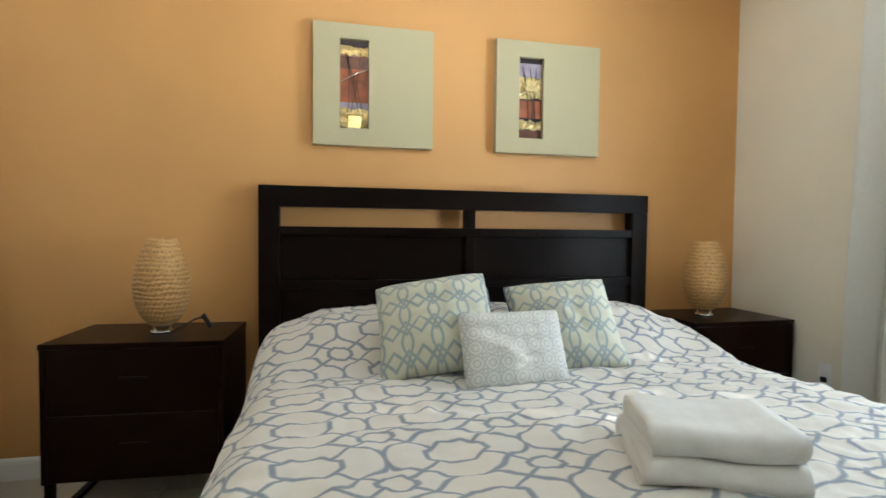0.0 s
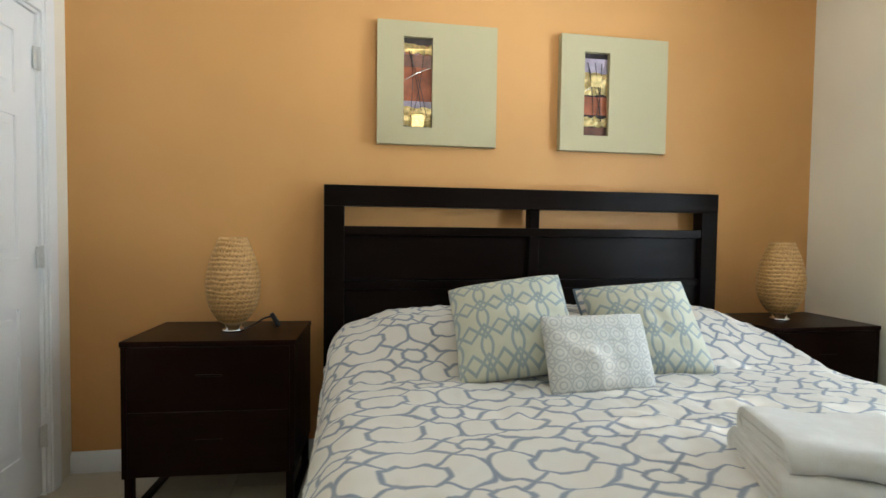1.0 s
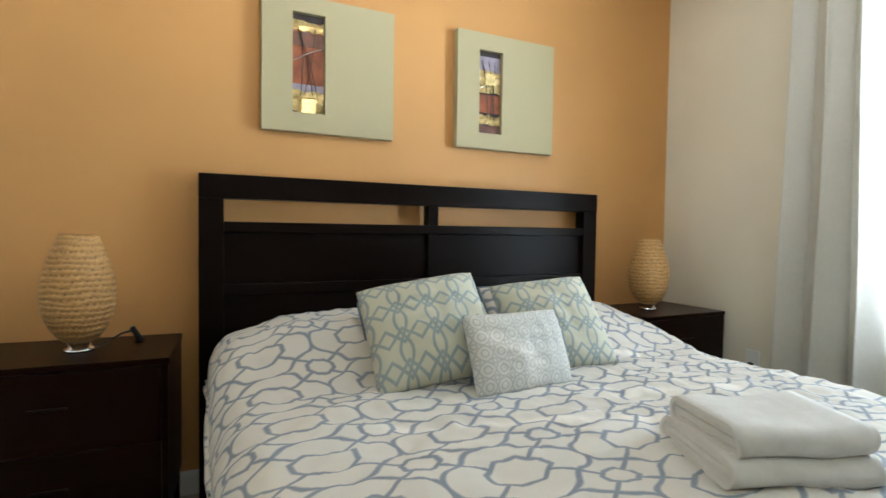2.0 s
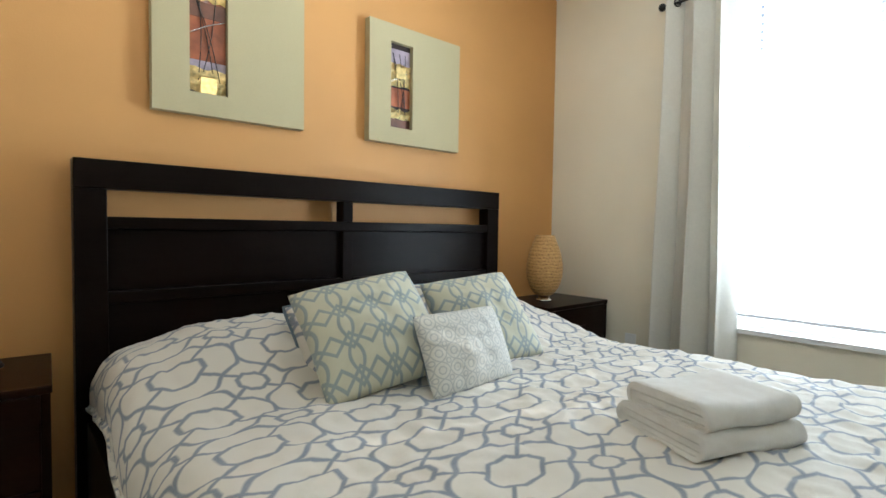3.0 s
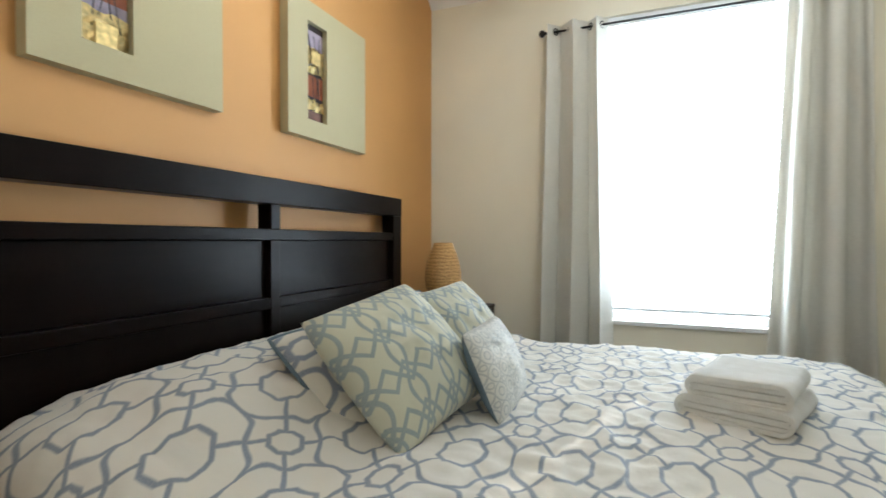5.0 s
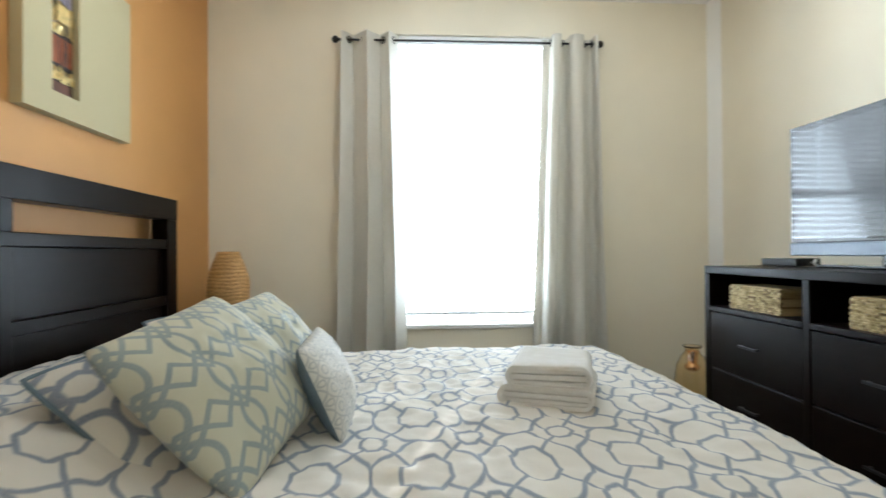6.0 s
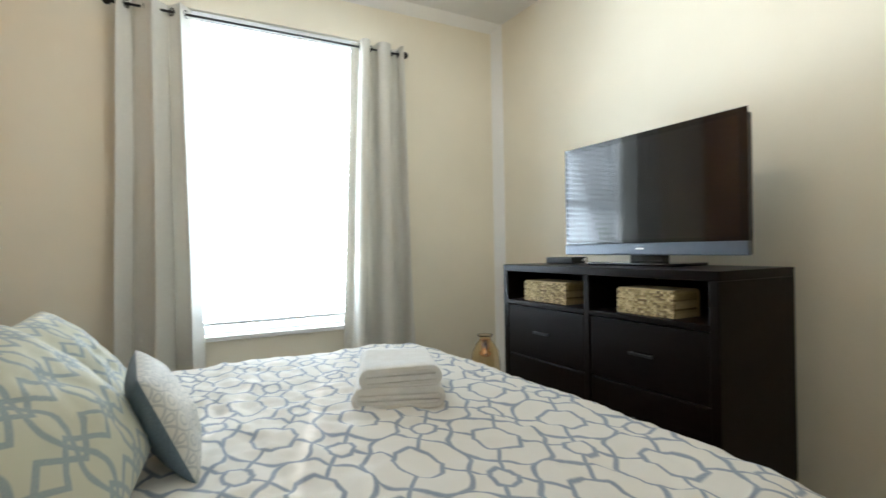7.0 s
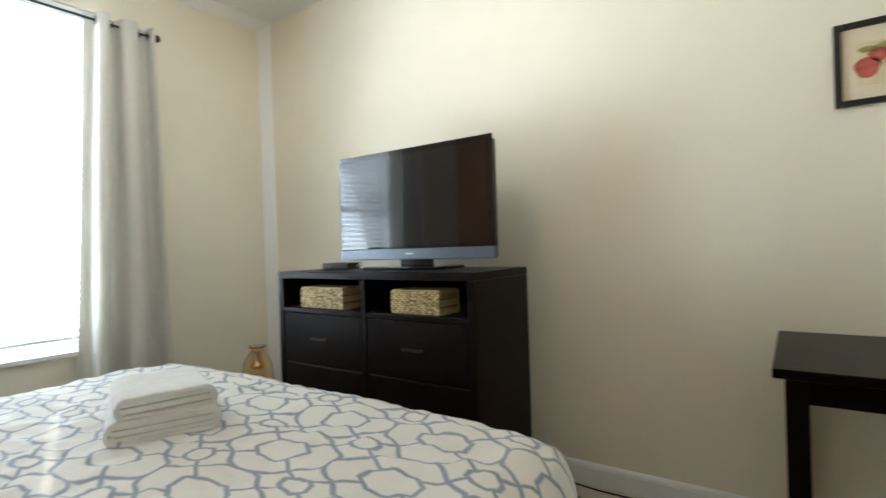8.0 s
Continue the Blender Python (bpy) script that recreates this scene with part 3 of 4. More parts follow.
# sleeping pillows in shams, then the throw cushions
pillow("pillow_sham", (0.515, 2.172, 0.760), (0.416, -0.08, 0.05), (0.003, 0.30, 0.27), 0.455, 0.39, 0.12, (M_SHAM, M_BLUECLOTH), "trellis-print sham pillow propped on the comforter", 3)
pillow("pillow_sham", (1.06, 2.27, 0.775), (1, -0.12, 0.02), (0, 0.5, 0.5), 0.42, 0.36, 0.12, (M_SHAM, M_BLUECLOTH), "trellis-print sham pillow propped beside another", 4)
pillow("throw_pillow", (0.472, 2.034, 0.811), (0.416, -0.075, 0.067), (0.003, 0.278, 0.283), 0.445, 0.42, 0.20, (M_OGEE, M_OGEE), "square pale green cushion with a grey-blue ogee print", 5)
pillow("throw_pillow", (1.0, 2.06, 0.79), (0.377, -0.075, 0.036), (-0.018, 0.262, 0.30), 0.42, 0.41, 0.18, (M_OGEE, M_OGEE), "square pale green ogee-print cushion leaning back", 6)
pillow("throw_pillow", (0.703, 1.84, 0.758), (0.373, 0.02, 0.0), (0.0, 0.104, 0.234), 0.385, 0.262, 0.115, (M_CUSH, M_BLUECLOTH), "small oblong cream cushion with a slate-blue back", 7, 0.04)


def stadium(w, h, n=10):
    """Outline of a flat loop of cloth, w wide and h high, centred."""
    r = h / 2
    pts = []
    for s, c in ((1, w / 2 - r), (-1, -(w / 2 - r))):
        for k in range(n + 1):
            a = -math.pi / 2 + math.pi * k / n
            pts.append((c + s * r * math.cos(a), s * r * math.sin(a)))
    return pts


def towel(z, length, width, height, dx, dy, seed, rz, label):
    """A thick folded towel: nested loops of cloth, seen end on."""
    ob = thing("towel", (0.885 + dx, 1.172 + dy, z), rz, label, "towel", "folded towels on the bed")
    loops = [(width, height, 0.0, 0.0, 0.0), (width * 0.925, height * 0.345, width * 0.006, height * 0.155, 0.004), (width * 0.915, height * 0.335, -width * 0.008, -height * 0.16, 0.007)]
    for k, (w, h, oy, oz, inset) in enumerate(loops):
        bm = bmesh.new()
        th = 0.0105 if k == 0 else 0.0084
        outer, inner = stadium(w, h), stadium(w - 2 * th, h - 2 * th)
        m = 14
        rings_o, rings_i = [], []
        for i in range(m + 1):
            f = i / m
            x = (f - 0.5) * (length - 2 * inset)
            puffy = 1 + 0.09 * noise.noise((x * 7, seed, k)) - 0.10 * math.exp(-((x + 0.02) / 0.035) ** 2) * (k == 0)
            for store, pts, grow in ((rings_o, outer, puffy), (rings_i, inner, puffy)):
                ring = []
                for a, b in pts:
                    jig = 0.013 * noise.noise((a * 8, x * 7, seed)) + 0.005 * noise.noise((a * 22, x * 12, seed + b * 30))
                    ring.append(bm.verts.new((x + 0.012 * noise.noise((a * 9, b * 20, seed + 3)) * (2 * f - 1), oy + a * (1 + 0.02 * noise.noise((x * 6, 2, seed))), height / 2 + oz + b * grow + jig)))
                store.append(ring)
        q = len(outer)
        for i in range(m):
            for j in range(q):
                jj = (j + 1) % q
                bm.faces.new((rings_o[i][j], rings_o[i][jj], rings_o[i + 1][jj], rings_o[i + 1][j])).smooth = True
                bm.faces.new((rings_i[i][j], rings_i[i + 1][j], rings_i[i + 1][jj], rings_i[i][jj])).smooth = True
        for ends in (0, m):
            for j in range(q):
                jj = (j + 1) % q
                bm.faces.new((rings_o[ends][j], rings_i[ends][j], rings_i[ends][jj], rings_o[ends][jj]))
        part("outer_fold" if k == 0 else "inner_fold", bm, M_TERRY, ob)
    return ob


towel(0.648, 0.305, 0.28, 0.058, 0.0, 0.0, 1.0, -22, "thick white terry towel folded on the comforter")
towel(0.703, 0.29, 0.25, 0.062, 0.002, -0.004, 4.0, -20, "thick white terry towel folded on top of another")


# ---------- nightstands and lamps ----------
def nightstand(x, y, rz, w, d, label):
    ob = thing("nightstand", (x, y, 0), rz, label, "nightstand", "nightstands beside the bed")
    h, zb = 0.707, 0.165
    hw, hd = w / 2, d / 2
    block("top", (-hw, hw, -hd, hd, h - 0.022, h), M_MAHOG, ob)
    body = bmesh.new()
    slab(body, -hw + 0.004, -hw + 0.024, -hd + 0.004, hd, zb, h - 0.022)
    slab(body, hw - 0.024, hw - 0.004, -hd + 0.004, hd, zb, h - 0.022)
    slab(body, -hw + 0.024, hw - 0.024, hd - 0.012, hd, zb, h - 0.022)
    slab(body, -hw + 0.024, hw - 0.024, -hd + 0.024, hd - 0.012, zb, zb + 0.02)
    part("body", body, M_MAHOG, ob)
    for k in range(2):
        z0 = zb + 0.004 + k * 0.258
        dr = block("drawer", (-hw + 0.026, hw - 0.026, -hd + 0.003, -hd + 0.024, z0, z0 + 0.255), M_MAHOG, ob)
        block("handle", (-0.05, 0.05, -hd - 0.008, -hd + 0.003, z0 + 0.14, z0 + 0.148), M_ESPRESSO, dr)
    for sx in (-1, 1):
        x0 = sx * (hw - 0.025)
        bm = bmesh.new()
        for y0, y1 in ((-hd + 0.01, -hd + 0.04), (hd - 0.04, hd - 0.01)):
            slab(bm, x0 - 0.015, x0 + 0.015, y0, y1, 0.02, zb, 0.002)
        slab(bm, x0 - 0.015, x0 + 0.015, -hd + 0.01, hd - 0.01, 0, 0.02, 0.002)
        part("sled_leg", bm, M_MAHOG, ob)
    return ob


nightstand(-0.640, 2.61, -3, 0.665, 0.43, "dark reddish-brown wooden nightstand with two drawers")
nightstand(2.17, 2.60, 0, 0.61, 0.43, "dark reddish-brown wooden nightstand by the window wall")


def table_lamp(x, y, label):
    ob = thing("table_lamp", (x, y, 0.707), 20, label, "table lamp", "woven lamps on the nightstands")
    bm = bmesh.new()
    turned(bm, [(0.0, 0.0), (0.044, 0.0), (0.046, 0.004), (0.044, 0.010), (0.034, 0.013), (0.034, 0.030), (0.0, 0.032)], 32)
    part("base", bm, M_CHROME, ob, "chrome disc base")
    prof = []
    for k in range(25):
        f = k / 24
        r = 0.034 + 0.077 * math.sin(math.pi * min(1, f * 0.93 + 0.0) ** 0.78) ** 0.8
        prof.append((max(r, 0.036) if f < 0.1 else r, 0.03 + 0.375 * f))
    prof[-1] = (0.056, prof[-1][1])
    prof[-2] = (max(prof[-2][0], 0.063), prof[-2][1])
    bm = bmesh.new()
    turned(bm, prof, 48)
    sh = part("shade", bm, M_BAMBOO, ob, "woven bamboo egg-shaped shade")
    sol = sh.modifiers.new("thickness", "SOLIDIFY")
    sol.thickness = 0.003
    return ob


table_lamp(-0.606, 2.60, "egg-shaped woven bamboo table lamp, switched off, with cord")
table_lamp(2.10, 2.60, "egg-shaped woven bamboo table lamp, switched off, near the corner")
cordset = thing("lamp_cord", (-0.606, 2.6, 0.707), 0, "thin black lamp cord with inline switch", "cord")
tube("wire", smooth_path([(0.04, 0.0, 0.006), (0.08, 0.02, 0.02), (0.12, 0.03, 0.045), (0.155, 0.04, 0.05), (0.17, 0.05, 0.03), (0.165, 0.07, 0.004), (0.15, 0.15, 0.004)]), 0.004, M_BLACK, cordset)
bm = bmesh.new()
slab(bm, -0.034, 0.034, -0.012, 0.012, -0.010, 0.010, 0.005)
sw = part("switch", bm, M_BLACK, cordset)
sw.matrix_basis = pose(0.166, 0.05, 0.035, 0, 60, 10)


# ---------- wall art ----------
def wall_art(x0, x1, z0, z1, ix0, ix1, iz0, iz1, bands, enamel, squares, seed, label):
    """A thick board with a slot; in it a strip of copper and gilt pieces with wires."""
    ob = thing("wall_art", ((x0 + x1) / 2, YN, (z0 + z1) / 2), 0, label, "wall art", "boards over the headboard")
    cx, cz = (x0 + x1) / 2, (z0 + z1) / 2
    a0, a1, b0, b1 = ix0 - cx, ix1 - cx, iz0 - cz, iz1 - cz
    hx, hz, f = (x1 - x0) / 2, (z1 - z0) / 2, -0.047
    bm = bmesh.new()
    slab(bm, -hx, a0, f, -0.004, -hz, hz)
    slab(bm, a1, hx, f, -0.004, -hz, hz)
    slab(bm, a0, a1, f, -0.004, b1, hz)
    slab(bm, a0, a1, f, -0.004, -hz, b0)
    part("board", bm, M_CANVAS, ob)
    strip = block("picture_strip", (a0, a1, -0.018, -0.004, b0, b1), M_STRIP, ob, "", 0)
    for lo, hi, mat in enamel:
        block("enamel_panel", (a0 + 0.001, a1 - 0.001, -0.0225, -0.018, b0 + (b1 - b0) * lo, b0 + (b1 - b0) * hi), mat, strip, "", 0.001)
    rnd = random.Random(seed)
    for lo, hi, mat in bands:
        bm = bmesh.new()
        n = 6
        w = a1 - a0
        top, bot = b0 + (b1 - b0) * hi, b0 + (b1 - b0) * lo
        rows, uvs = [], []
        for i in range(n + 1):
            x = a0 + 0.003 + (w - 0.006) * i / n
            rows.append([(x, -0.024 - 0.006 * rnd.random(), bot + rnd.uniform(-0.006, 0.006)), (x, -0.028 - 0.008 * rnd.random(), (top + bot) / 2), (x, -0.024 - 0.006 * rnd.random(), top + rnd.uniform(-0.008, 0.008))])
            uvs.append([(x, 0), (x, 0.5), (x, 1)])
        grid_mesh(bm, rows, uvs, False)
        bmesh.ops.solidify(bm, geom=bm.faces[:], thickness=0.003)
        part("gilt_piece", bm, mat, strip, "crumpled gilt metal piece")
    for fx, fz, side in squares:
        x, z = a0 + (a1 - a0) * fx, b0 + (b1 - b0) * fz
        block("gilt_square", (x - side / 2, x + side / 2, -0.038, -0.033, z - side / 2, z + side / 2), M_GILT, strip, "flat gilt square", 0.0015)
    for k in range(4):
        xa, xb = rnd.uniform(a0 + 0.02, a1 - 0.02), rnd.uniform(a0 + 0.02, a1 - 0.02)
        tube("wire", smooth_path([(xa, -0.028, b0 + 0.05), ((xa + xb) / 2 + 0.008, -0.032, (b0 + b1) / 2), (xb, -0.028, b1 - 0.05)], 5), 0.0016, M_BLACK, strip)
    tube("wire", smooth_path([(a0 + 0.004, -0.03, b0 + 0.23), (0.5 * (a0 + a1), -0.034, b0 + 0.27), (a1 - 0.004, -0.03, b0 + 0.30)], 5), 0.002, M_CHROME, strip)
    return ob


def strip_material():
    m, nt, p = nodes_of("patinated copper strip")
    v = tex_coord(nt, "Object", (6, 6, 5))
    n = noise_tex(nt, v, 1.6, 4, 0.6)
    link(nt, ramp(nt, n, [(0.3, (0.05, 0.03, 0.04)), (0.42, (0.22, 0.07, 0.03)), (0.55, (0.42, 0.13, 0.05)), (0.68, (0.28, 0.24, 0.30))]), p.inputs["Base Color"])
    p.inputs["Roughness"].default_value, p.inputs["Metallic"].default_value = 0.35, 0.35
    bump(nt, p, noise_tex(nt, v, 12, 4), 0.4, 0.003)
    return m


M_STRIP = strip_material()
M_GILT = plain("crumpled gilt metal", (0.78, 0.60, 0.27), 0.3, 0.7, 0.25, 60)
M_FLAME = plain("flame orange enamel", (0.27, 0.070, 0.024), 0.55, 0.0, 0.4, 14)
M_LILAC = plain("lilac grey enamel", (0.30, 0.25, 0.31), 0.5, 0.0, 0.3, 18)
M_UMBER = plain("burnt umber enamel", (0.10, 0.035, 0.02), 0.35, 0.2, 0.4, 20)
# the strip's dark bands, and the shade painted in at the slot's top
M_SLOT_DARK = plain("dark metal and slot shade", (0.03, 0.02, 0.02), 0.4, 0.4, 0.4, 40)
wall_art(0.012, 0.616, 1.578, 2.180, 0.142, 0.286, 1.664, 2.106, ((0.83, 0.93, M_GILT), (0.11, 0.22, M_GILT), (0.02, 0.13, M_GILT)),
         ((0.0, 0.20, M_SLOT_DARK), (0.20, 0.30, M_LILAC), (0.30, 0.68, M_FLAME), (0.68, 0.82, M_UMBER), (0.93, 1.0, M_SLOT_DARK)), ((0.5, 0.075, 0.062),), 2, "square sage-green board with a slot of copper and gilt metal")
wall_art(0.961, 1.566, 1.580, 2.182, 1.091, 1.231, 1.662, 2.096, ((0.60, 0.76, M_GILT), (0.50, 0.62, M_GILT), (0.11, 0.23, M_GILT)),
         ((0.0, 0.11, M_UMBER), (0.11, 0.26, M_SLOT_DARK), (0.26, 0.48, M_FLAME), (0.48, 0.52, M_SLOT_DARK), (0.76, 0.94, M_LILAC), (0.94, 1.0, M_SLOT_DARK)), ((0.5, 0.66, 0.060),), 5, "square sage-green board with a slot of gilt and purple metal")


# ---------- dresser wall ----------
dresser = thing("dresser", (0.958, 0, 0), 0, "dark espresso wooden media dresser with open shelves and drawers", "dresser")
DX, DF, DB, DH = 0.593, 0.26, -0.20, 1.03
block("top", (-DX, DX, DB, DF, DH - 0.034, DH), M_ESPRESSO, dresser)
for x0, x1 in ((-DX, -DX + 0.036), (DX - 0.036, DX)):
    block("side", (x0, x1, DB, DF, 0, DH - 0.034), M_ESPRESSO, dresser)
block("divider", (-0.019, 0.014, DB + 0.02, DF, 0.1, DH - 0.034), M_ESPRESSO, dresser)
block("back", (-DX + 0.036, DX - 0.036, DB, DB + 0.015, 0.06, DH - 0.034), M_ESPRESSO, dresser)
for x0, x1 in ((-DX + 0.036, -0.019), (0.014, DX - 0.036)):
    block("shelf", (x0, x1, DB + 0.015, DF, 0.828, 0.850), M_ESPRESSO, dresser)
    for z0, z1 in ((0.576, 0.824), (0.324, 0.572), (0.072, 0.320)):
        dr = block("drawer", (x0 + 0.002, x1 - 0.002, DF - 0.024, DF - 0.003, z0, z1), M_ESPRESSO, dresser)
        cx, cz = (x0 + x1) / 2, z0 + 0.13
        bm = bmesh.new()
        slab(bm, cx - 0.055, cx + 0.055, DF + 0.010, DF + 0.018, cz - 0.005, cz + 0.005, 0.002)
        slab(bm, cx - 0.048, cx - 0.040, DF - 0.004, DF + 0.011, cz - 0.004, cz + 0.004)
        slab(bm, cx + 0.040, cx + 0.048, DF - 0.004, DF + 0.011, cz - 0.004, cz + 0.004)
        part("handle", bm, M_BLACK, dr, "dark bar pull")
block("plinth", (-DX + 0.036, DX - 0.036, DF - 0.05, DF - 0.03, 0, 0.068), M_ESPRESSO, dresser)


def basket(x, w, y, z, label):
    ob = thing("storage_basket", (x, y, z), 0, label, "basket", "baskets in the dresser")
    bm = bmesh.new()
    rows = 11
    d, h = 0.13, 0.096
    for k in range(rows):
        z0 = k * h / rows
        q = 0.0035 if k % 2 else 0.0
        n = 18
        for i in range(n):
            x0 = -w / 2 + w * i / n
            off = 0.004 if (i + k) % 2 else 0.0
            slab(bm, x0, x0 + w / n + 0.001, -off, 0.012 - off, z0, z0 + h / rows + 0.0005, 0.0025)
        slab(bm, w / 2 - 0.012, w / 2 - q, -d, 0.0, z0, z0 + h / rows)
        slab(bm, -w / 2 + q, -w / 2 + 0.012, -d, 0.0, z0, z0 + h / rows)
    part("woven_side", bm, M_SEAGRASS, ob)
    # added cover, keeps light out of the basket's inside
    block("added_lid", (-w / 2 + 0.002, w / 2 - 0.002, -d - 0.01, 0.004, 0.0965, 0.103), M_SEAGRASS, ob)
    block("bottom", (-w / 2 + 0.012, w / 2 - 0.012, -d, 0.0, 0.0, 0.008), M_SEAGRASS, ob)
    bm = bmesh.new()
    slab(bm, -w / 2, w / 2, -d - 0.012, -d, 0, h)
    part("back", bm, M_SEAGRASS, ob)
    return ob


def seagrass():
    m, nt, p = nodes_of("plaited seagrass")
    gi = nt.nodes.new("ShaderNodeNewGeometry")
    n = noise_tex(nt, tex_coord(nt, "Object", (1, 1, 6)), 45, 4)
    f = math_node(nt, "MULTIPLY_ADD", gi.outputs["Random Per Island"], 0.55, math_node(nt, "MULTIPLY", n, 0.5))
    link(nt, ramp(nt, f, [(0.2, (0.14, 0.085, 0.03)), (0.5, (0.42, 0.31, 0.13)), (0.8, (0.66, 0.53, 0.28))]), p.inputs["Base Color"])
    p.inputs["Roughness"].default_value = 0.6
    return m


M_SEAGRASS = seagrass()
basket(1.262, 0.30, 0.222, 0.8505, "small woven seagrass storage basket in the open shelf")
basket(0.683, 0.258, 0.222, 0.8505, "woven seagrass storage basket in the wider open shelf")

tv = thing("television", (0.908, -0.03, DH), 0, "flat black television, switched off, reflecting the window", "television")
TW = 0.477
block("cabinet", (-TW + 0.015, TW - 0.015, -0.06, -0.006, 0.046, 0.58), M_BLACK, tv, "", 0.008)
block("bezel", (-TW, TW, -0.006, 0.0, 0.10, 0.592), M_TVBLACK, tv, "glossy black bezel", 0.002)
block("screen", (-TW + 0.03, TW - 0.03, 0.0002, 0.0012, 0.115, 0.565), M_SCREEN, tv, "dark glossy screen", 0)
block("speaker_bar", (-TW, TW, -0.02, 0.006, 0.045, 0.0985), M_TVGREY, tv, "grey-blue plastic lower bar", 0.004)
block("badge", (-0.022, 0.022, 0.0062, 0.0075, 0.070, 0.078), M_CHROME, tv, "", 0.0005)
block("neck", (-0.09, 0.09, -0.075, -0.035, 0.012, 0.08), M_TVBLACK, tv)
block("stand", (-0.235, 0.235, -0.13, 0.09, 0.0, 0.013), M_TVBLACK, tv, "", 0.005)

box = thing("set_top_box", (1.33, 0.02, DH), 8, "small black receiver box with a cable", "receiver")
block("case", (-0.085, 0.085, -0.06, 0.06, 0.003, 0.035), M_BLACK, box, "", 0.004)
tube("cable", smooth_path([(-0.08, -0.02, 0.015), (-0.12, 0.0, 0.03), (-0.135, 0.02, 0.01), (-0.12, -0.08, 0.004), (-0.05, -0.15, 0.004)]), 0.003, M_WHITE, box, "pale cable")

vase = thing("floor_vase", (2.25, -0.08, 0), 0, "amber glass floor vase with a bright metal collar", "vase")
m_amber, nt, p = nodes_of("amber glass")
p.inputs["Base Color"].default_value = (0.97, 0.86, 0.66, 1)
p.inputs["Roughness"].default_value, p.inputs["Transmission Weight"].default_value = 0.03, 1.0
bm = bmesh.new()
turned(bm, [(0.0, 0.0), (0.085, 0.0), (0.095, 0.01), (0.102, 0.08), (0.105, 0.20), (0.103, 0.32), (0.092, 0.41), (0.068, 0.46), (0.046, 0.485), (0.040, 0.50), (0.046, 0.513), (0.055, 0.522), (0.053, 0.526), (0.043, 0.515), (0.036, 0.50), (0.042, 0.483), (0.064, 0.456), (0.087, 0.405), (0.098, 0.32), (0.100, 0.20), (0.097, 0.08), (0.09, 0.014), (0.0, 0.006)], 40)
part("body", bm, m_amber, vase)
bm = bmesh.new()
turned(bm, [(0.0, 0.375), (0.030, 0.378), (0.044, 0.392), (0.042, 0.408), (0.028, 0.412), (0.030, 0.45), (0.033, 0.485), (0.036, 0.498), (0.0, 0.50)], 28)
part("candle_holder", bm, M_COPPER, vase, "polished copper holder inside")


# ---------- desk and framed print ----------
desk = thing("desk", (-0.955, 0, 0), 0, "dark wooden desk with square legs against the wall", "desk")
block("top", (-0.385, 0.378, YS + 0.01, 0.262, 0.745, 0.772), M_ESPRESSO, desk)
block("apron", (-0.30, 0.30, 0.195, 0.22, 0.672, 0.745), M_ESPRESSO, desk)
for x in (-0.325, 0.305):
    block("apron", (x, x + 0.022, YS + 0.085, 0.17, 0.672, 0.745), M_ESPRESSO, desk)
for x in (-0.345, 0.295):
    for y in (YS + 0.03, 0.17):
        bm = bmesh.new()
        slab(bm, x, x + 0.055, y, y + 0.055, 0, 0.745, 0.003)
        part("leg", bm, M_ESPRESSO, desk)

block("stretcher", (-0.30, 0.30, 0.18, 0.205, 0.345, 0.395), M_ESPRESSO, desk)

art = thing("framed_print", (-0.945, YS, 1.729), 0, "black-framed print of red fruit on a cream mat", "picture")
bm = bmesh.new()
for x0, x1, z0, z1 in ((-0.18, -0.158, -0.147, 0.147), (0.158, 0.18, -0.147, 0.147), (-0.158, 0.158, -0.147, -0.125), (-0.158, 0.158, 0.125, 0.147)):
    slab(bm, x0, x1, 0.002, 0.022, z0, z1, 0.003)
part("frame", bm, M_BLACK, art, "black wooden frame")
M_MAT = plain("cream mat board", (0.66, 0.57, 0.43), 0.8, 0, 0.03, 100)
block("mat", (-0.158, 0.158, 0.002, 0.009, -0.125, 0.125), M_MAT, art, "", 0)
block("print", (-0.115, 0.115, 0.009, 0.0105, -0.078, 0.07), plain("aged print paper", (0.60, 0.50, 0.33), 0.8, 0, 0.1, 20), art, "", 0)
m_red = plain("watercolour red", (0.36, 0.075, 0.05), 0.8, 0, 0.35, 40)
m_leaf = plain("watercolour green", (0.28, 0.26, 0.10), 0.8, 0, 0.35, 40)
for x, z, r, mt, sq in ((0.088, -0.018, 0.036, m_red, 1.0), (0.055, 0.022, 0.030, m_red, 0.8), (0.0, -0.015, 0.034, m_red, 0.9), (0.085, 0.045, 0.028, m_leaf, 0.4), (0.03, 0.052, 0.03, m_leaf, 0.4), (-0.05, 0.02, 0.028, m_leaf, 0.5)):
    bm = bmesh.new()
    vs = [bm.verts.new((x + r * math.cos(a) * (1 + 0.1 * math.sin(3 * a)), 0.0112, z + r * sq * math.sin(a))) for a in [2 * math.pi * k / 24 for k in range(24)]]
    bm.faces.new(vs)
    part("painted_fruit" if mt is m_red else "painted_leaf", bm, mt, art)

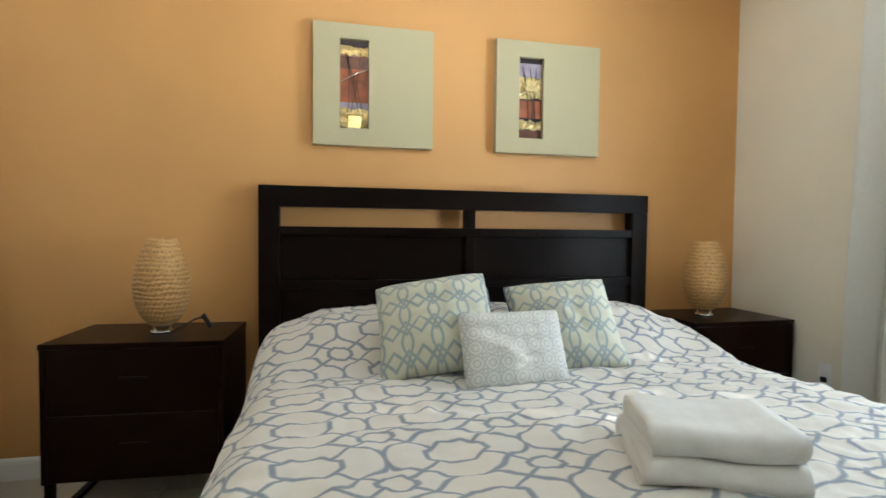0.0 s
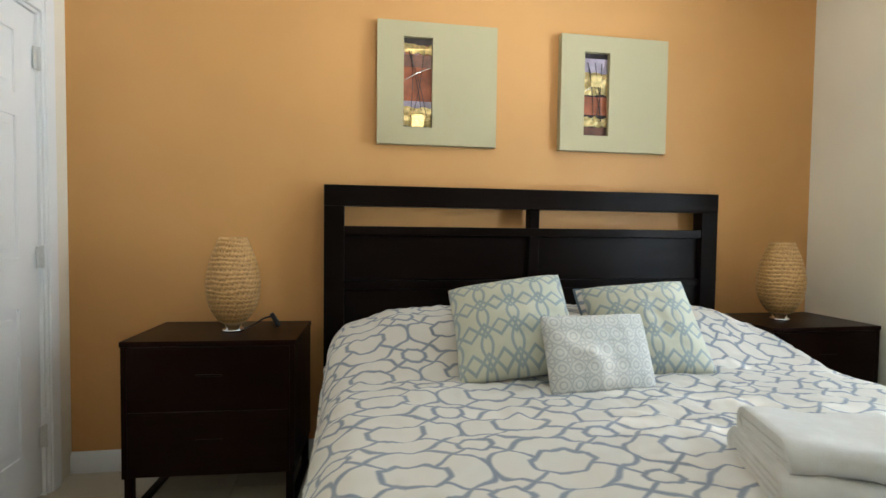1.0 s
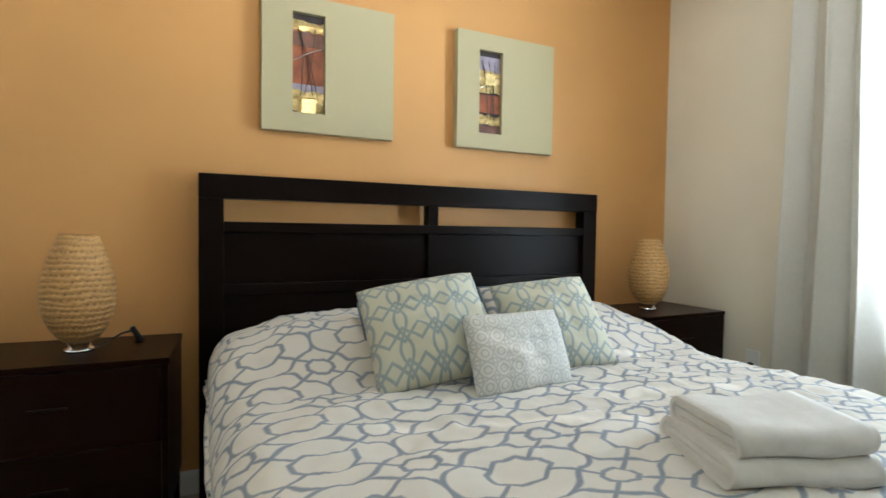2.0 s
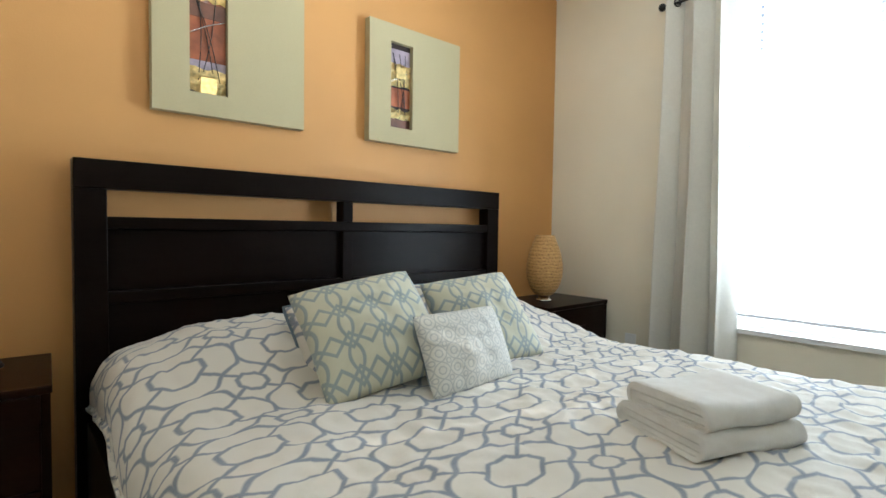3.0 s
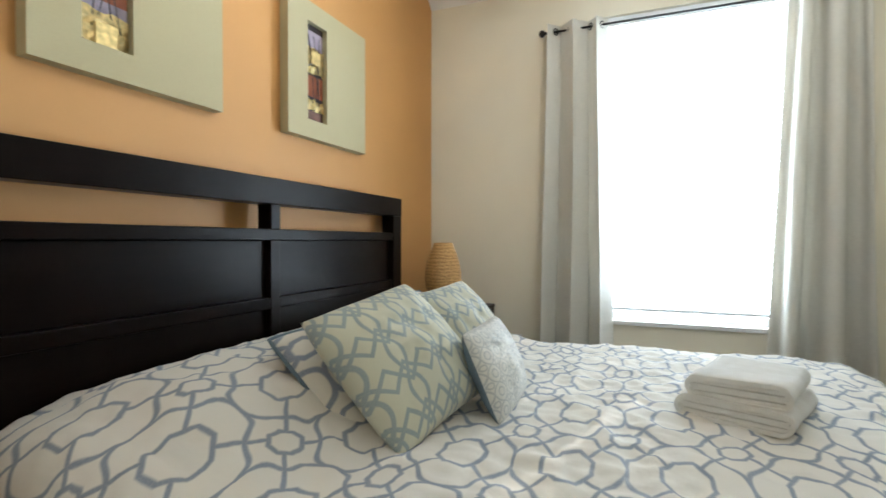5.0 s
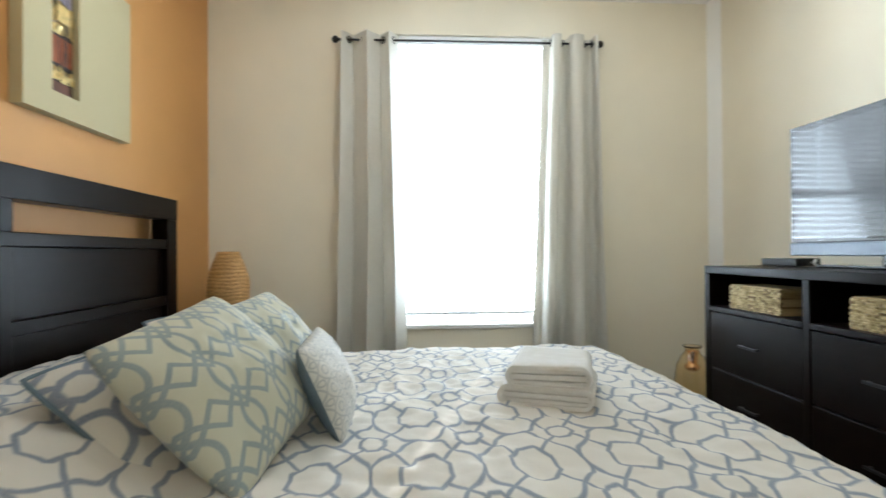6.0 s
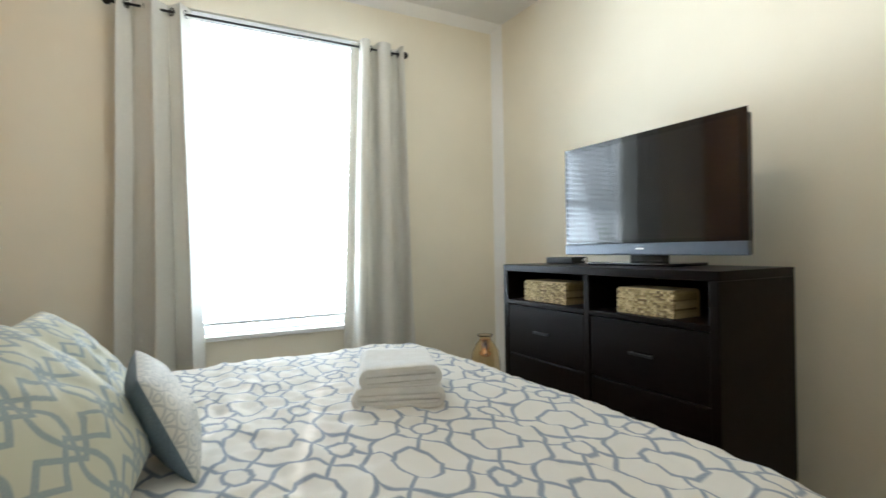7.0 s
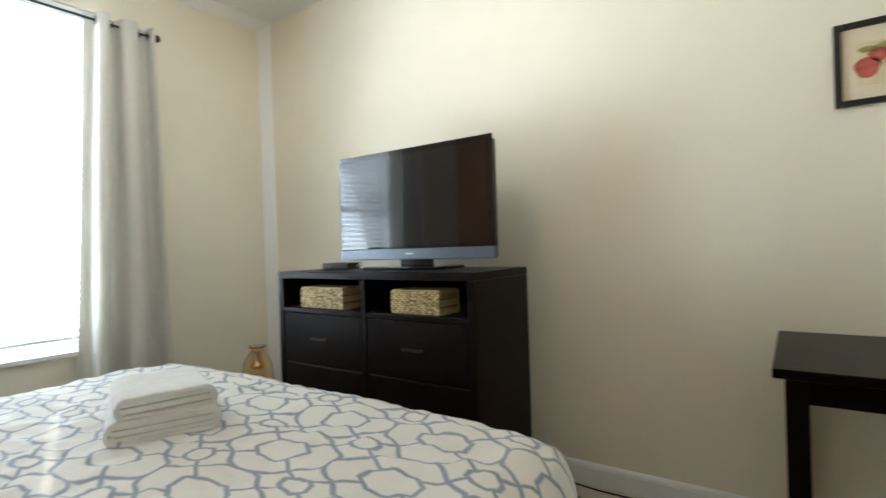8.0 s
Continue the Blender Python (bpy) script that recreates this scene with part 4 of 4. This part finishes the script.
# outlet and floor cable
outlet = thing("wall_outlet", (XE, 2.25, 0.449), 0, "white wall outlet with a black plug", "outlet")
block("plate", (-0.006, 0.0, -0.037, 0.037, -0.058, 0.058), M_WHITE, outlet, "", 0.003)
for z in (-0.02, 0.02):
    block("socket", (-0.0075, -0.0062, -0.016, 0.016, z - 0.014, z + 0.014), M_WHITE, outlet, "", 0.0005)
block("plug", (-0.022, -0.0078, -0.014, 0.014, -0.034, -0.008), M_BLACK, outlet, "black plug", 0.004)
cable = thing("floor_cable", (0, YS + 0.03, 0), 0, "black cable lying along the baseboard", "cable")
tube("wire", smooth_path([(0.6, 0.0, 0.004), (0.35, 0.005, 0.004), (0.1, 0.03, 0.004), (-0.15, 0.02, 0.004), (-0.45, 0.03, 0.004), (-0.9, 0.02, 0.004)], 6), 0.004, M_BLACK, cable)

rug = bmesh.new()
slab(rug, 0.17, 1.65, -0.26, 1.1, 0.0, 0.008, 0.003)
tagged(part("rug", rug, plain("brown wool rug", (0.07, 0.028, 0.018), 0.95, 0, 0.3, 200)), "flat dark brown rug under the bed's foot", "rug")

light = thing("ceiling_light", (0.48, 1.18, ZC), 0, "lit drum ceiling light with frosted glass between added light-blocking pans", "ceiling light")
bm = bmesh.new()
turned(bm, [(0.0, 0.0), (0.07, 0.0), (0.07, -0.012), (0.05, -0.03), (0.014, -0.04), (0.012, -0.50), (0.0, -0.50)], 28)
part("stem", bm, M_CHROME, light, "satin metal stem and canopy")
m_band, nt, p = nodes_of("lit frosted glass")
p.inputs["Base Color"].default_value = (0.9, 0.88, 0.84, 1)
p.inputs["Emission Color"].default_value = (1.0, 0.92, 0.78, 1)
p.inputs["Emission Strength"].default_value = BAND_GLOW
bm = bmesh.new()
turned(bm, [(0.122, -0.52), (0.130, -0.525), (0.130, -0.595), (0.122, -0.60)], 32)
part("glass_band", bm, m_band, light, "glowing frosted glass band")
# unseen pans, added to keep the band's light off bed and ceiling
for name, z, lip in (("top_light_stop", -0.50, 0.020), ("bottom_light_stop", -0.60, -0.020)):
    bm = bmesh.new()
    turned(bm, [(0.0, z), (0.172, z), (0.176, z - 0.5 * lip), (0.172, z - lip), (0.0, z - lip)] if lip > 0 else [(0.0, z), (0.176, z), (0.180, z + 0.4 * lip), (0.160, z + lip), (0.0, z + lip)], 32)
    part(name, bm, M_BRONZE, light, "added dark bronze pan that blocks light")

# ---------- floor tiles, last ----------
bm = bmesh.new()
slab(bm, 0.002, 0.453, 0.002, 0.453, -0.004, 0.0, 0.0012)
tile_mesh = mesh_of("tile", bm, M_TILE)
for i in range(9):
    for j in range(8):
        t = new("tile", tile_mesh)
        t.parent = floor
        t.matrix_basis = pose(XW - T + 0.455 * i, YS - T + 0.455 * j, 0)
